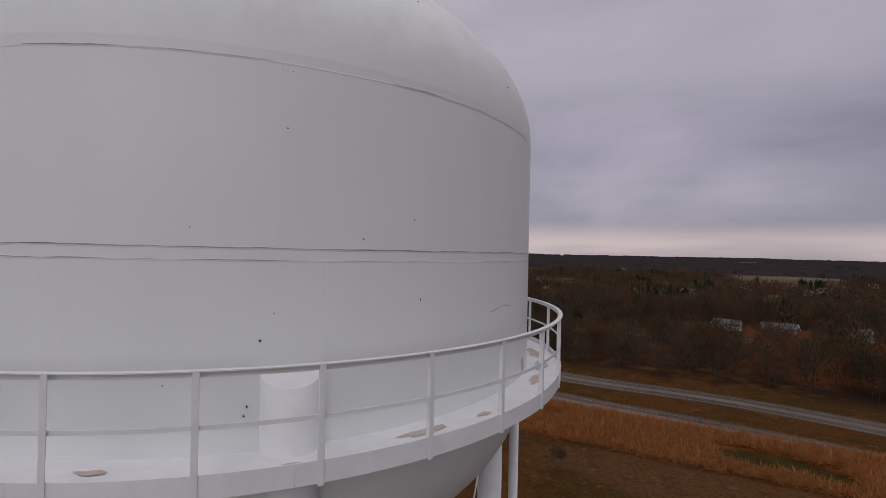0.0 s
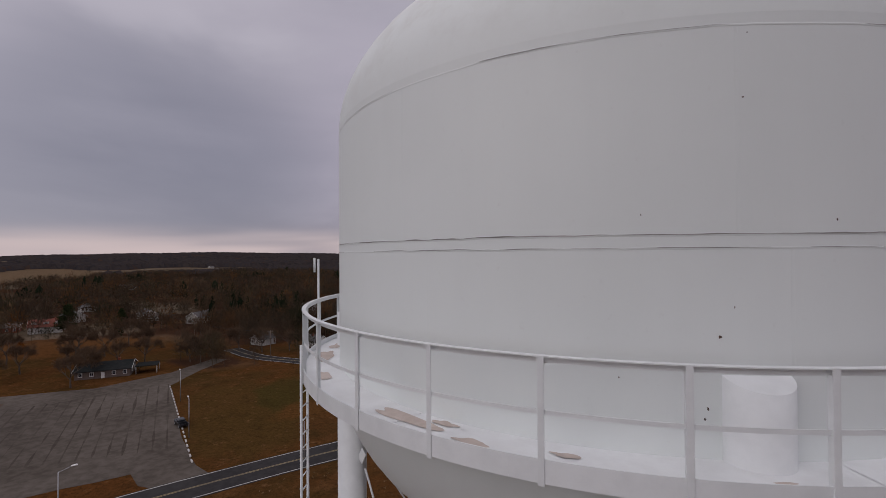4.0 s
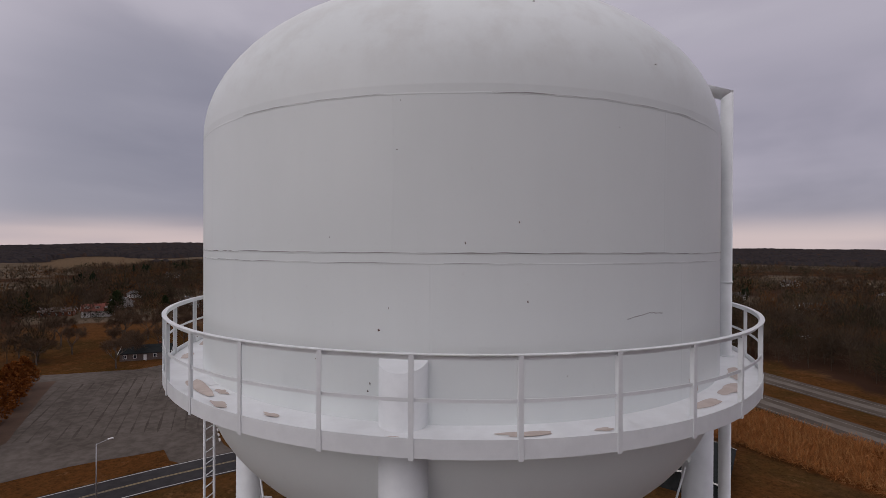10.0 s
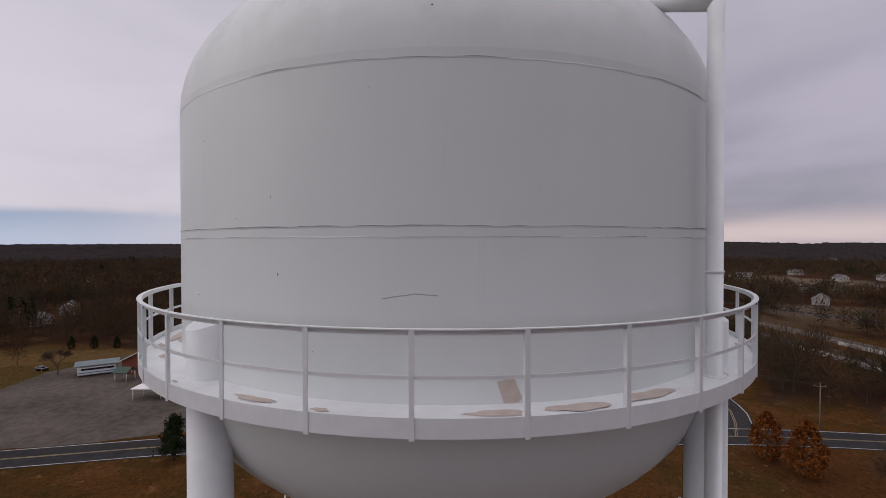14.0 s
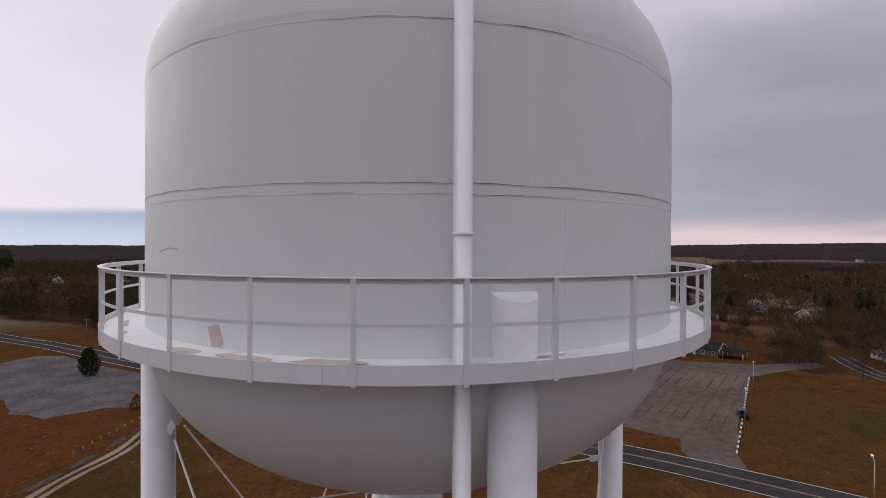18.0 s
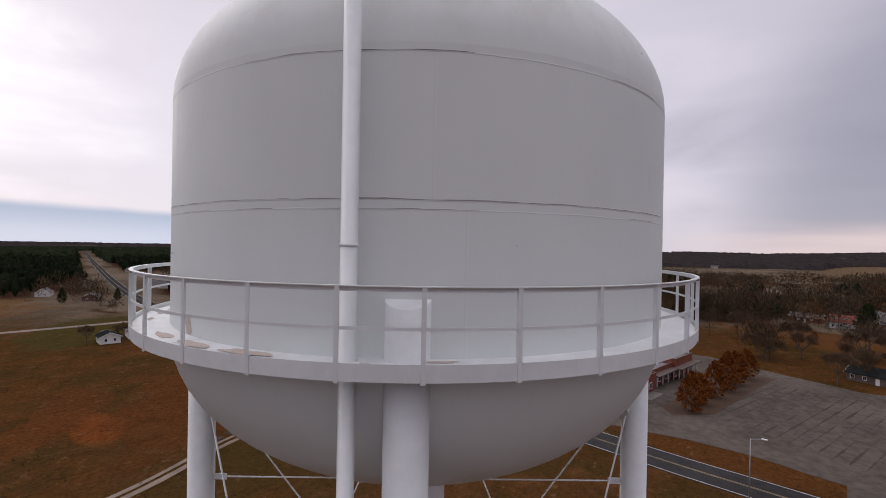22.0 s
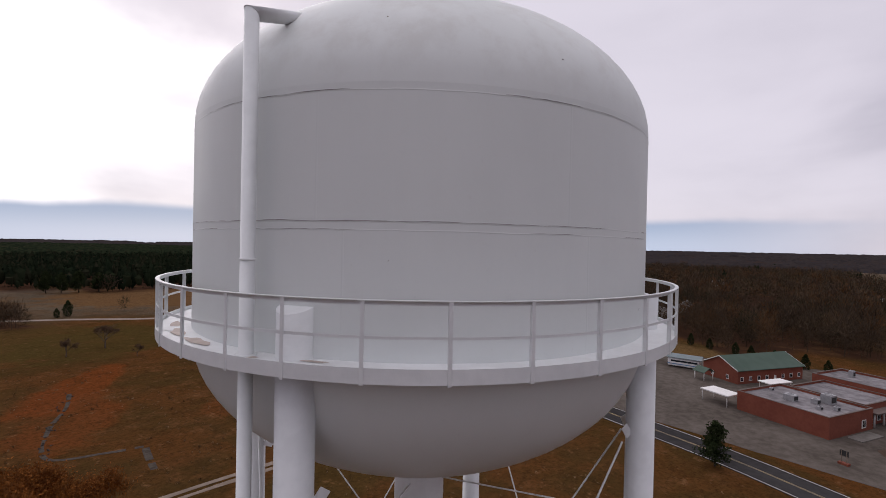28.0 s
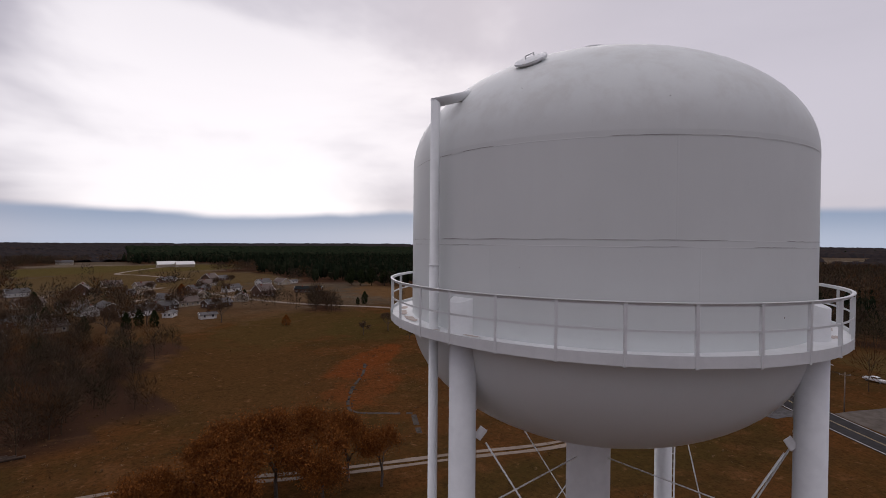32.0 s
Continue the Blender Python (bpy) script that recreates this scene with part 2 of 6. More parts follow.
def seam(z, seed, share, thick):
    """A lapped seam round the tank: a low weld bead, and the dark broken line where the paint has cracked."""
    rnd = random.Random(seed)
    n = 288
    rise = [0.012 * noise.noise((i * 0.12, seed, 0)) + 0.008 * noise.noise((i * 0.45, seed, 3)) for i in range(n)]
    bm = bmesh.new()
    rows = []
    for dr, dz_ in ((0.0, -0.012), (0.002, -0.006), (0.002, 0.006), (0.0, 0.012)):
        rows.append([bm.verts.new(on_wall(i * 360 / n, z + dz_ + rise[i], dr)) for i in range(n)])
    for p, q in zip(rows, rows[1:]):
        for i in range(n):
            bm.faces.new((p[i], p[(i + 1) % n], q[(i + 1) % n], q[i])).smooth = True
    bead = part("weld_seam", bm, M_TANK, tower)
    i = 0
    while i < n:
        run = rnd.randint(3, 14)
        if rnd.random() < share:
            t = thick * rnd.uniform(0.5, 1.2)
            prev, bm = None, bmesh.new()
            for k in range(min(run, n - i) + 1):
                j = (i + k) % n
                w = t * (0.25 + 0.75 * math.sin(math.pi * k / (run + 0.001)) ** 0.5) * rnd.uniform(0.6, 1.2)
                pair = (bm.verts.new(on_wall(j * 360 / n, z + rise[j] + 0.004, 0.007)), bm.verts.new(on_wall(j * 360 / n, z + rise[j] + 0.004 + w, 0.007)))
                if prev:
                    bm.faces.new((prev[0], pair[0], pair[1], prev[1]))
                prev = pair
            part("seam_crack", bm, M_CRACK, bead, "dark line of cracked paint")
        i += run


seam(3.13, 1, 0.75, 0.010)
seam(1.115, 2, 0.82, 0.013)
seam(0.985, 3, 0.55, 0.007)


def bead_up(az, z0, z1):
    """A short upright weld."""
    bm = bmesh.new()
    n = max(4, int((z1 - z0) / 0.1))
    prev = None
    for k in range(n + 1):
        z = z0 + (z1 - z0) * k / n
        w = 0.1 + 0.02 * noise.noise((k * 0.8, az, 1))
        row = [bm.verts.new(on_wall(az + d * w, z, o)) for d, o in ((-2, 0.0), (-1, 0.0015), (1, 0.0015), (2, 0.0))]
        if prev:
            for a, b, c, d in zip(prev, prev[1:], row[1:], row):
                bm.faces.new((a, b, c, d)).smooth = True
        prev = row
    part("weld_seam", bm, M_TANK, tower)


for az_, z0, z1 in ((-70.5, 1.14, 3.11), (-65.4, -1.1, 0.97), (-110.2, 1.14, 3.11), (-105.4, -1.1, 0.97), (-29.7, 1.14, 3.11), (-25.1, -1.1, 0.97), (24.3, 1.14, 3.11), (29.2, -1.1, 0.97), (68.2, 1.14, 3.11), (73.1, -1.1, 0.97), (112.6, 1.14, 3.11)):
    bead_up(az_, z0, z1)


def blob(pts_out, az, z, w, h, seed, on_floor=None, out=0.004):
    """An irregular flat flake: on the wall at an azimuth and height, or on the deck at a radius."""
    bm = bmesh.new()
    vs = []
    for k in range(pts_out):
        a = 2 * math.pi * k / pts_out
        f = 0.75 + 0.5 * noise.noise((math.cos(a) * 1.3 + seed, math.sin(a) * 1.3, seed * 0.7))
        u, v = w / 2 * math.cos(a) * f, h / 2 * math.sin(a) * f
        if on_floor is None:
            vs.append(bm.verts.new(on_wall(az + math.degrees(u / R), z + v, out)))
        else:
            rr, aa = on_floor + v, radians(az + math.degrees(u / on_floor))
            vs.append(bm.verts.new((rr * math.cos(aa), rr * math.sin(aa), z)))
    bm.faces.new(vs)
    return bm


# chips and scars on the wall and dome
chips = [(-72.4, 0.13, 0.06, 0.06), (-52.6, 0.51, 0.03, 0.06), (-60.9, 1.25, 0.03, 0.05), (-53.8, 1.51, 0.03, 0.05), (-70, 2.43, 0.04, 0.03), (-73.6, -0.56, 0.035, 0.07),
         (-73.9, -0.66, 0.035, 0.06), (36.7, 0.52, 0.03, 0.03), (94.8, -0.43, 0.04, 0.09), (-79.7, 1.32, 0.02, 0.04), (-69.5, 3.05, 0.03, 0.03), (-47, -0.45, 0.03, 0.02), (-82, -0.3, 0.03, 0.03), (-39, 2.8, 0.03, 0.02), (-71, 0.42, 0.02, 0.05)]
for k, (a_, z_, w_, h_) in enumerate(chips):
    part("paint_chip", blob(9, a_, z_, w_ * 0.7, h_ * 0.7, k + 5, out=0.006), M_CHIP, tower, "small dark rust chip")
for k, (a_, r_) in enumerate(((-31, 5.42), (67, 5.38), (35, 5.12), (-50, 5.0), (-8, 4.7))):
    dome_z = DOME_Z + DOME_H * math.sqrt(1 - (r_ / R) ** 2)
    bm = bmesh.new()
    bmesh.ops.create_icosphere(bm, subdivisions=1, radius=0.012, matrix=pose(r_ * math.cos(radians(a_)), r_ * math.sin(radians(a_)), dome_z) @ Matrix.Diagonal((1.2, 1.2, 0.5, 1)))
    part("paint_chip", bm, M_CHIP, tower, "small dark rust chip")
for (a0, zz0, a1, zz1) in ((-37.4, 0.24, -33.2, 0.30), (-33.2, 0.305, -30.3, 0.28)):
    bm = bmesh.new()
    prev = None
    for k in range(13):
        f = k / 12
        a_, z_ = a0 + (a1 - a0) * f, zz0 + (zz1 - zz0) * f + 0.008 * noise.noise((k * 0.7, a0, 2))
        row = [bm.verts.new(on_wall(a_, z_ - 0.006, 0.004)), bm.verts.new(on_wall(a_, z_ + 0.006, 0.009))]
        if prev:
            bm.faces.new((prev[0], row[0], row[1], prev[1]))
        prev = row
    part("scar", bm, M_SCAR, tower, "thin raised crack in the paint")

# balcony: deck of plates, fascia channel, posts, rails
FLOOR = -1.04
for k in range(16):
    part("deck_plate", lathe([(R - 0.02, FLOOR - 0.02), (RB - 0.03, FLOOR - 0.02), (RB - 0.03, FLOOR + 0.003 * (k % 3)), (R - 0.02, FLOOR + 0.003 * (k % 3))], 10, False, None, -84 + 22.5 * k, 22.5), M_DECK, tower, "white painted deck plate with worn patches")
for k in range(16):
    part("fascia", lathe([(RB - 0.08, -1.175), (RB, -1.175), (RB, -0.95), (RB - 0.015, -0.95), (RB - 0.015, -1.16), (RB - 0.08, -1.16), (RB - 0.08, -1.175)], 10, False, None, -69 + 22.5 * k + 0.01, 22.48), M_WHITE, tower)
rails = part("handrail", lathe([(RB - 0.06, 0.0), (RB + 0.012, 0.0), (RB + 0.012, -0.012), (RB - 0.05, -0.012), (RB - 0.05, -0.075), (RB - 0.06, -0.075), (RB - 0.06, 0.0)], 144, False), M_WHITE, tower, "white steel angle handrail")
part("midrail", lathe([(RB - 0.02, -0.545), (RB - 0.01, -0.545), (RB - 0.01, -0.5), (RB - 0.02, -0.5), (RB - 0.02, -0.545)], 144, False), M_WHITE, tower)
bm = bmesh.new()
box(bm, (0.004, 0, -0.6), (0.009, 0.062, 1.2), 0, 0.002)
box(bm, (-0.027, -0.027, -0.63), (0.056, 0.009, 1.14), 0, 0.002)
post_mesh = mesh_of("post", bm, M_WHITE)
POST_AZ = [-111.1, -99.9, -88.6, -77.1, -66.7, -55.2, -43.9, -32.7, -21.1, -9.6, 1.7, 13.2, 23.2, 34.5, 46.0, 57.4, 69.0, 80.6] + [91.8 + 11.2 * k for k in range(14)]
for a_ in POST_AZ:
    ob = part("post", post_mesh, None, tower)
    ob.matrix_basis = pose((RB + 0.002) * math.cos(radians(a_)), (RB + 0.002) * math.sin(radians(a_)), 0, 0, 0, a_)
# worn patches on the deck, down to the primer
patches = [(-106.8, 5.8, 1.25, 0.26), (-101.7, 5.62, 0.4, 0.14), (-96.3, 5.92, 0.48, 0.18), (-87.1, 5.8, 0.32, 0.12), (-53.4, 5.8, 0.8, 0.17), (-43.9, 5.85, 0.3, 0.1), (-23.3, 5.8, 0.8, 0.2), (-14.2, 5.78, 0.9, 0.34),
           (-2.3, 5.75, 0.9, 0.3), (14.5, 5.85, 0.4, 0.2), (25.3, 5.68, 0.6, 0.1), (-131.2, 5.85, 0.7, 0.24), (-146.7, 5.8, 1.1, 0.4), (-156.3, 5.75, 0.6, 0.3), (-69.5, 5.95, 0.25, 0.05), (39.0, 5.95, 0.5, 0.06), (117.6, 5.8, 0.6, 0.2), (129.7, 5.75, 0.5, 0.3), (142.7, 5.8, 0.6, 0.2)]
for k, (a_, r_, w_, h_) in enumerate(patches):
    part("worn_patch", blob(26, a_, FLOOR + 0.012, w_ * 1.1, h_ * 1.15, k + 31, r_), M_PRIMER, tower, "beige primer showing through worn paint")
bm = bmesh.new()
vs = [bm.verts.new(on_wall(a_, z_, 0.005)) for a_, z_ in ((-22.9, -0.76), (-20.7, -0.71), (-19.6, -0.97), (-20.1, -1.02), (-22.0, -1.02))]
bm.faces.new(vs)
part("worn_patch", bm, M_PRIMER, tower, "beige primer showing through worn paint")

# legs with their capped tops, the riser, bracing rods
LEG_AZ = (-69.0, 21.0, 111.0, 201.0)
feet = [Vector((5.48 * math.cos(radians(a_)), 5.48 * math.sin(radians(a_)), 0)) for a_ in LEG_AZ]
bm = lathe([(0.315, -41), (0.315, -0.2)], 40)
rim = [v for v in bm.verts if v.co.z > -1]
for v in rim:
    v.co.z = -0.225 - 0.33 * v.co.x
bm.faces.new(sorted(rim, key=lambda v: math.atan2(v.co.y, v.co.x)))
leg_mesh = mesh_of("leg", bm, M_WHITE)
shoe_mesh = mesh_of("base_plate", lathe([(0.0, -41), (0.62, -41), (0.62, -40.7), (0.0, -40.7)], 24, False), M_WHITE)
for k, p in enumerate(feet):
    leg = part("leg", leg_mesh, None, tower, "white tubular steel leg")
    leg.matrix_basis = Matrix.Translation(p) @ pose(0, 0, 0, 0, 0, LEG_AZ[k])
    foot = part("base_plate", shoe_mesh, None, leg)
part("riser", lathe([(0.66, -41), (0.66, -4.7), (0.72, -4.46), (0.9, -4.4)], 40), M_WHITE, tower, "wide white riser pipe under the tank")
for k in range(4):
    p, q = feet[k], feet[(k + 1) % 4]
    d = (q - p).normalized()
    for z0, z1 in ((-3.1, -14.5), (-14.5, -26.0), (-26.0, -38.0)):
        for a_, b_ in ((p, q), (q, p)):
            e_ = (b_ - a_).normalized()
            t0, t1 = a_ + e_ * 0.55 + Vector((0, 0, z0 - 0.5)), b_ - e_ * 0.4 + Vector((0, 0, z1 + 0.4))
            part("brace_rod", tube(bmesh.new(), t0, t1, 0.022, 8), M_WHITE, tower)
            bm = bmesh.new()
            box(bm, (0, 0, 0), (0.2, 0.025, 0.3), 0, 0.01)
            bmesh.ops.transform(bm, matrix=Matrix.Translation(a_ + e_ * 0.42 + Vector((0, 0, z0 - 0.28))) @ pose(0, 0, 0, 0, 0, math.degrees(math.atan2(e_.y, e_.x))) @ pose(0, 0, 0, 0, 35, 0), verts=bm.verts)
            part("gusset", bm, M_WHITE, tower)
    r_ = p.normalized()
    part("stay_rod", tube(bmesh.new(), p - r_ * 0.3 + Vector((0, 0, -5.4)), r_ * 0.64 + Vector((0, 0, -5.4)), 0.02, 8), M_WHITE, tower)
    bm = bmesh.new()
    box(bm, (0, 0, 0), (0.4, 0.03, 0.16), math.degrees(math.atan2(r_.y, r_.x)), 0.01)
    ob = part("gusset", bm, M_WHITE, tower)
    ob.location = p - r_ * 0.45 + Vector((0, 0, -5.4))

# overflow pipe, elbow and its foot
a_ = radians(13.4)
ur = Vector((math.cos(a_), math.sin(a_), 0))
PIPE = 5.78
top_z, slope = 4.38, 0.36
bm = tube(bmesh.new(), (0, 0, -40.9), (0, 0, top_z), 0.115, 28)
for v in bm.verts:
    if v.co.z > 0:
        v.co.z += 0.63 * v.co.x
ob = part("overflow_pipe", bm, M_WHITE, tower, "white vertical overflow pipe")
ob.matrix_basis = Matrix.Translation(ur * PIPE) @ Matrix.Rotation(a_, 4, 'Z')
bm = bmesh.new()
tube(bm, (0, 0, top_z), (-1.5, 0, top_z + 1.5 * slope), 0.115, 28)
for v in bm.verts:
    if v.co.x > -0.5:
        k = (top_z + 0.63 * v.co.x - v.co.z) / (slope + 0.63)
        v.co.x, v.co.z = v.co.x - k, v.co.z + k * slope
ob = part("overflow_arm", bm, M_WHITE, tower, "sloping arm from the pipe to the dome")
ob.matrix_basis = Matrix.Translation(ur * PIPE) @ Matrix.Rotation(a_, 4, 'Z')
part("pipe_collar", lathe([(0.12, -0.02), (0.13, -0.015), (0.13, 0.015), (0.12, 0.02)], 28), M_WHITE, tower).location = ur * PIPE + Vector((0, 0, 0.49))
part("pipe_collar", lathe([(0.12, -0.05), (0.17, -0.05), (0.17, 0.0), (0.12, 0.0)], 28), M_WHITE, tower).location = ur * PIPE + Vector((0, 0, FLOOR + 0.03))

# hatch and vent on the dome
ha, hr = radians(32), 4.2
hz = DOME_Z + DOME_H * math.sqrt(1 - (hr / R) ** 2)
hatch = part("roof_hatch", lathe([(0.3, -0.4), (0.3, 0.0), (0.39, -0.02), (0.39, 0.03), (0.26, 0.06), (0.0, 0.07)], 28, False), M_WHITE, tower, "round roof hatch with a handle")
hatch.matrix_basis = Matrix.Translation((hr * math.cos(ha), hr * math.sin(ha), hz + 0.07)) @ Matrix.Rotation(radians(35), 4, Vector((-math.sin(ha), math.cos(ha), 0)))
bm = bmesh.new()
for sgn in (-1, 1):
    tube(bm, (0.12 * sgn, 0, 0.03), (0.12 * sgn, 0, 0.13), 0.015, 6)
tube(bm, (-0.12, 0, 0.13), (0.12, 0, 0.13), 0.015, 6)
part("handle", bm, M_WHITE, hatch)
part("roof_vent", lathe([(0.3, -0.1), (0.3, 0.42), (0.5, 0.42), (0.5, 0.54), (0.42, 0.57), (0.0, 0.6)], 24, False), M_WHITE, tower, "low round vent").location = (0, 0, DOME_Z + DOME_H)

# ladder outside one leg, going up past the deck, and a slim mast beside it
ladder = part("ladder", tube(bmesh.new(), (0, 0.2, -40.9), (0, 0.2, -1.0), 0.03, 8), M_WHITE, tower, "white steel access ladder")
ladder.matrix_basis = pose(-6.0, -2.5, 0, 0, 0, 202.5)
part("side_rail", tube(bmesh.new(), (0, -0.2, -40.9), (0, -0.2, -1.0), 0.03, 8), M_WHITE, ladder)
rung_mesh = mesh_of("rung", tube(bmesh.new(), (0, -0.2, 0), (0, 0.2, 0), 0.014, 6), M_WHITE)
for k in range(132):
    part("rung", rung_mesh, None, ladder).location = (0, 0, -1.15 - 0.3 * k)
mast = part("antenna_mast", tube(bmesh.new(), (-5.53, -2.58, FLOOR), (-5.53, -2.58, 0.86), 0.022, 8), M_WHITE, tower, "slim white antenna mast")
part("antenna", tube(bmesh.new(), (-5.55, -2.68, 0.58), (-5.55, -2.68, 0.88), 0.022, 8), M_WHITE, mast)

# ---- the land ----
def land():
    """Fields, dirt and woodland floor, told apart by soft-edged zones."""
    m = bpy.data.materials.new("land")
    m.use_nodes = True
    n = Nodes(m.node_tree)
    b = m.node_tree.nodes["Principled BSDF"]
    pos = n.add("TexCoord").outputs["Object"]
    tuft = n.noise(pos, 0.9, 7, 0.7)
    patch = n.noise(pos, 0.045, 6, 0.65)
    wide = n.noise(pos, 0.011, 5, 0.6)
    c = n.mix(n.span(patch, 0.38, 0.62), (0.125, 0.066, 0.026), (0.082, 0.058, 0.023))
    c = n.mix(n.math("MULTIPLY", n.span(n.noise(pos, 0.12, 6, 0.7), 0.5, 0.68), 0.7), c, (0.17, 0.098, 0.045))
    # zones: x, y, half length, half width, turn, colour, strength
    zones = [(-20, -146, 36, 8, 55, (0.2, 0.07, 0.024), 0.85), (-16, -129, 26, 12, 75, (0.19, 0.07, 0.026), 0.7), (-59, -102, 14, 5, 62, (0.24, 0.085, 0.03), 0.75), (-52, -112, 16, 7, 30, (0.17, 0.07, 0.028), 0.6), (-66, -122, 20, 8, 50, (0.15, 0.065, 0.028), 0.6), (-81, -99, 34, 18, 35, (0.14, 0.06, 0.025), 0.7), (29, -163, 34, 60, 31, (0.105, 0.066, 0.028), 0.9), (-7, -236, 60, 34, 60, (0.1, 0.076, 0.03), 0.9), (-46, -222, 40, 26, 60, (0.085, 0.074, 0.026), 0.8), (-40, -58, 60, 9, 8, (0.075, 0.062, 0.022), 0.7), (-101, 79, 15, 32, 54, (0.1, 0.07, 0.026), 0.9)]
    zones += [(-99, 98, 12, 24, 50, (0.06, 0.068, 0.022), 0.6), (-80, 99, 22, 10, 60, (0.15, 0.08, 0.03), 0.8), (58, 94, 58, 14, -32, (0.27, 0.105, 0.03), 0.95), (100, 62, 40, 12, -36, (0.23, 0.09, 0.028), 0.95), (72, 83, 15, 7, -32, (0.045, 0.055, 0.02), 0.9), (66, 66, 50, 12, -32, (0.14, 0.09, 0.05), 0.7), (159, 158, 60, 28, -6, (0.22, 0.075, 0.025), 0.8), (188, 228, 70, 38, -26, (0.2, 0.075, 0.03), 0.8), (203, -766, 190, 120, 41, (0.13, 0.125, 0.05), 1.0)]
    zones += [(126, -564, 150, 150, 41, (0.14, 0.115, 0.055), 0.9), (-127, -391, 95, 70, 80, (0.2, 0.13, 0.06), 0.8), (86, -336, 150, 110, 41, (0.16, 0.115, 0.065), 0.7), (-1311, 564, 520, 110, 157, (0.21, 0.18, 0.13), 1.0), (-752, 547, 130, 28, 138, (0.2, 0.17, 0.125), 1.0), (-263, 100, 50, 26, 46, (0.16, 0.085, 0.035), 0.9), (-102, 19, 32, 7, 60, (0.13, 0.065, 0.025), 0.9), (-134, -225, 50, 22, 50, (0.075, 0.085, 0.03), 0.8), (-195, -53, 52, 34, 58, (0.125, 0.105, 0.045), 0.85)]
    zones += [(-207, -46, 30, 12, 77, (0.2, 0.15, 0.075), 0.7), (-133, -38, 26, 9, 63, (0.14, 0.085, 0.04), 0.8), (-17, 102, 30, 16, 16, (0.12, 0.062, 0.028), 0.9), (814, 2842, 700, 60, 164, (0.2, 0.18, 0.14), 1.0), (-2446, 1628, 800, 70, 147, (0.2, 0.18, 0.14), 1.0), (-2954, 729, 700, 60, 135, (0.2, 0.18, 0.14), 1.0), (-926, 1873, 420, 45, 193, (0.2, 0.18, 0.14), 1.0)]
    s = n.add("SeparateXYZ")
    n.put(s.inputs[0], pos)
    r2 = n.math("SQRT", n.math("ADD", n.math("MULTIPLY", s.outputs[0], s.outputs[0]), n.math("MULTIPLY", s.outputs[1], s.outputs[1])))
    floor_ = n.mix(n.span(wide, 0.4, 0.6), (0.05, 0.034, 0.026), (0.075, 0.048, 0.034))
    floor_ = n.mix(n.span(n.noise(pos, 0.03, 6, 0.7), 0.52, 0.64, True, 0.0, 0.8), floor_, (0.15, 0.098, 0.05))
    # beyond about 330 m the open land turns paler and greyer
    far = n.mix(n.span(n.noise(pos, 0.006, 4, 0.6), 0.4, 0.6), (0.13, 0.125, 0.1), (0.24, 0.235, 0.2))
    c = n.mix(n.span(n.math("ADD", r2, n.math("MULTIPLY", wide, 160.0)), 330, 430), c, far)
    wob = n.math("MULTIPLY", n.math("SUBTRACT", n.noise(pos, 0.06, 5, 0.65), 0.5), 1.3)
    for x, y, rx, ry, turn, col, strength in zones:
        q = n.mapped(pos, (x, y, 0), radians(turn), (rx, ry, 1e6))
        d = n.math("ADD", n.vec("LENGTH", q, None, 1), wob)
        c = n.mix(n.span(d, 1.12, 0.8, True, 0.0, strength), c, col)
    c = n.mix(n.span(tuft, 0.4, 0.62, True, 0.0, 0.6), c, n.mix(0.6, c, (0.03, 0.02, 0.01)))
    c = n.mix(n.span(n.noise(pos, 0.2, 6, 0.75), 0.5, 0.62, True, 0.0, 0.5), c, n.mix(0.6, c, (0.025, 0.02, 0.01)))
    c = n.mix(n.math("MULTIPLY", n.span(n.noise(pos, 0.33, 5, 0.7), 0.58, 0.7), 0.5), c, (0.26, 0.17, 0.09))
    c = n.mix(n.span(n.noise(pos, 0.075, 8, 0.8), 0.5, 0.6, True, 0.0, 0.4), c, n.mix(0.5, c, (0.12, 0.07, 0.032)))
    c = n.mix(n.span(n.noise(pos, 1.6, 4, 0.75), 0.52, 0.62, True, 0.0, 0.55), c, n.mix(0.7, c, (0.022, 0.018, 0.01)))
    litter = n.add("Attribute", attribute_name="litter")
    c = n.mix(litter.outputs["Fac"], c, floor_)
    h = n.add("HueSaturation")
    h.inputs["Saturation"].default_value, h.inputs["Value"].default_value = 1.0, 0.66
    n.put(h.inputs["Color"], n.vec("MULTIPLY", c, (1.17, 0.95, 0.83)))
    n.put(b.inputs["Base Color"], h.outputs[0])
    b.inputs["Roughness"].default_value = 0.95
    b.inputs["Specular IOR Level"].default_value = 0.0
    k = n.add("Bump")
    k.inputs["Strength"].default_value, k.inputs["Distance"].default_value = 0.6, 0.5
    n.put(k.inputs["Height"], n.math("ADD", tuft, patch))
    n.put(b.inputs["Normal"], k.outputs[0])
    return m


def relief(x, y):
    """The land's height: level round the tower, low hills far away."""
    r = math.hypot(x, y)
    if r < 700:
        return 0.0
    f = min(1.0, (r - 700) / 3300.0)
    th = math.atan2(y, x)
    hill = 36 * math.exp(-((math.degrees(th) - 142) / 18) ** 2) * (1 + 0.25 * noise.noise((th * 9, 0, 2)))
    wave = 8 * noise.noise((x * 0.0012, y * 0.0012, 4)) + 3 * noise.noise((x * 0.004, y * 0.004, 8))
    low = 20 * math.exp(-((math.degrees(th) % 360 - 285) / 42) ** 2)
    return f * f * (23 + hill - low * 0.8) + f * wave


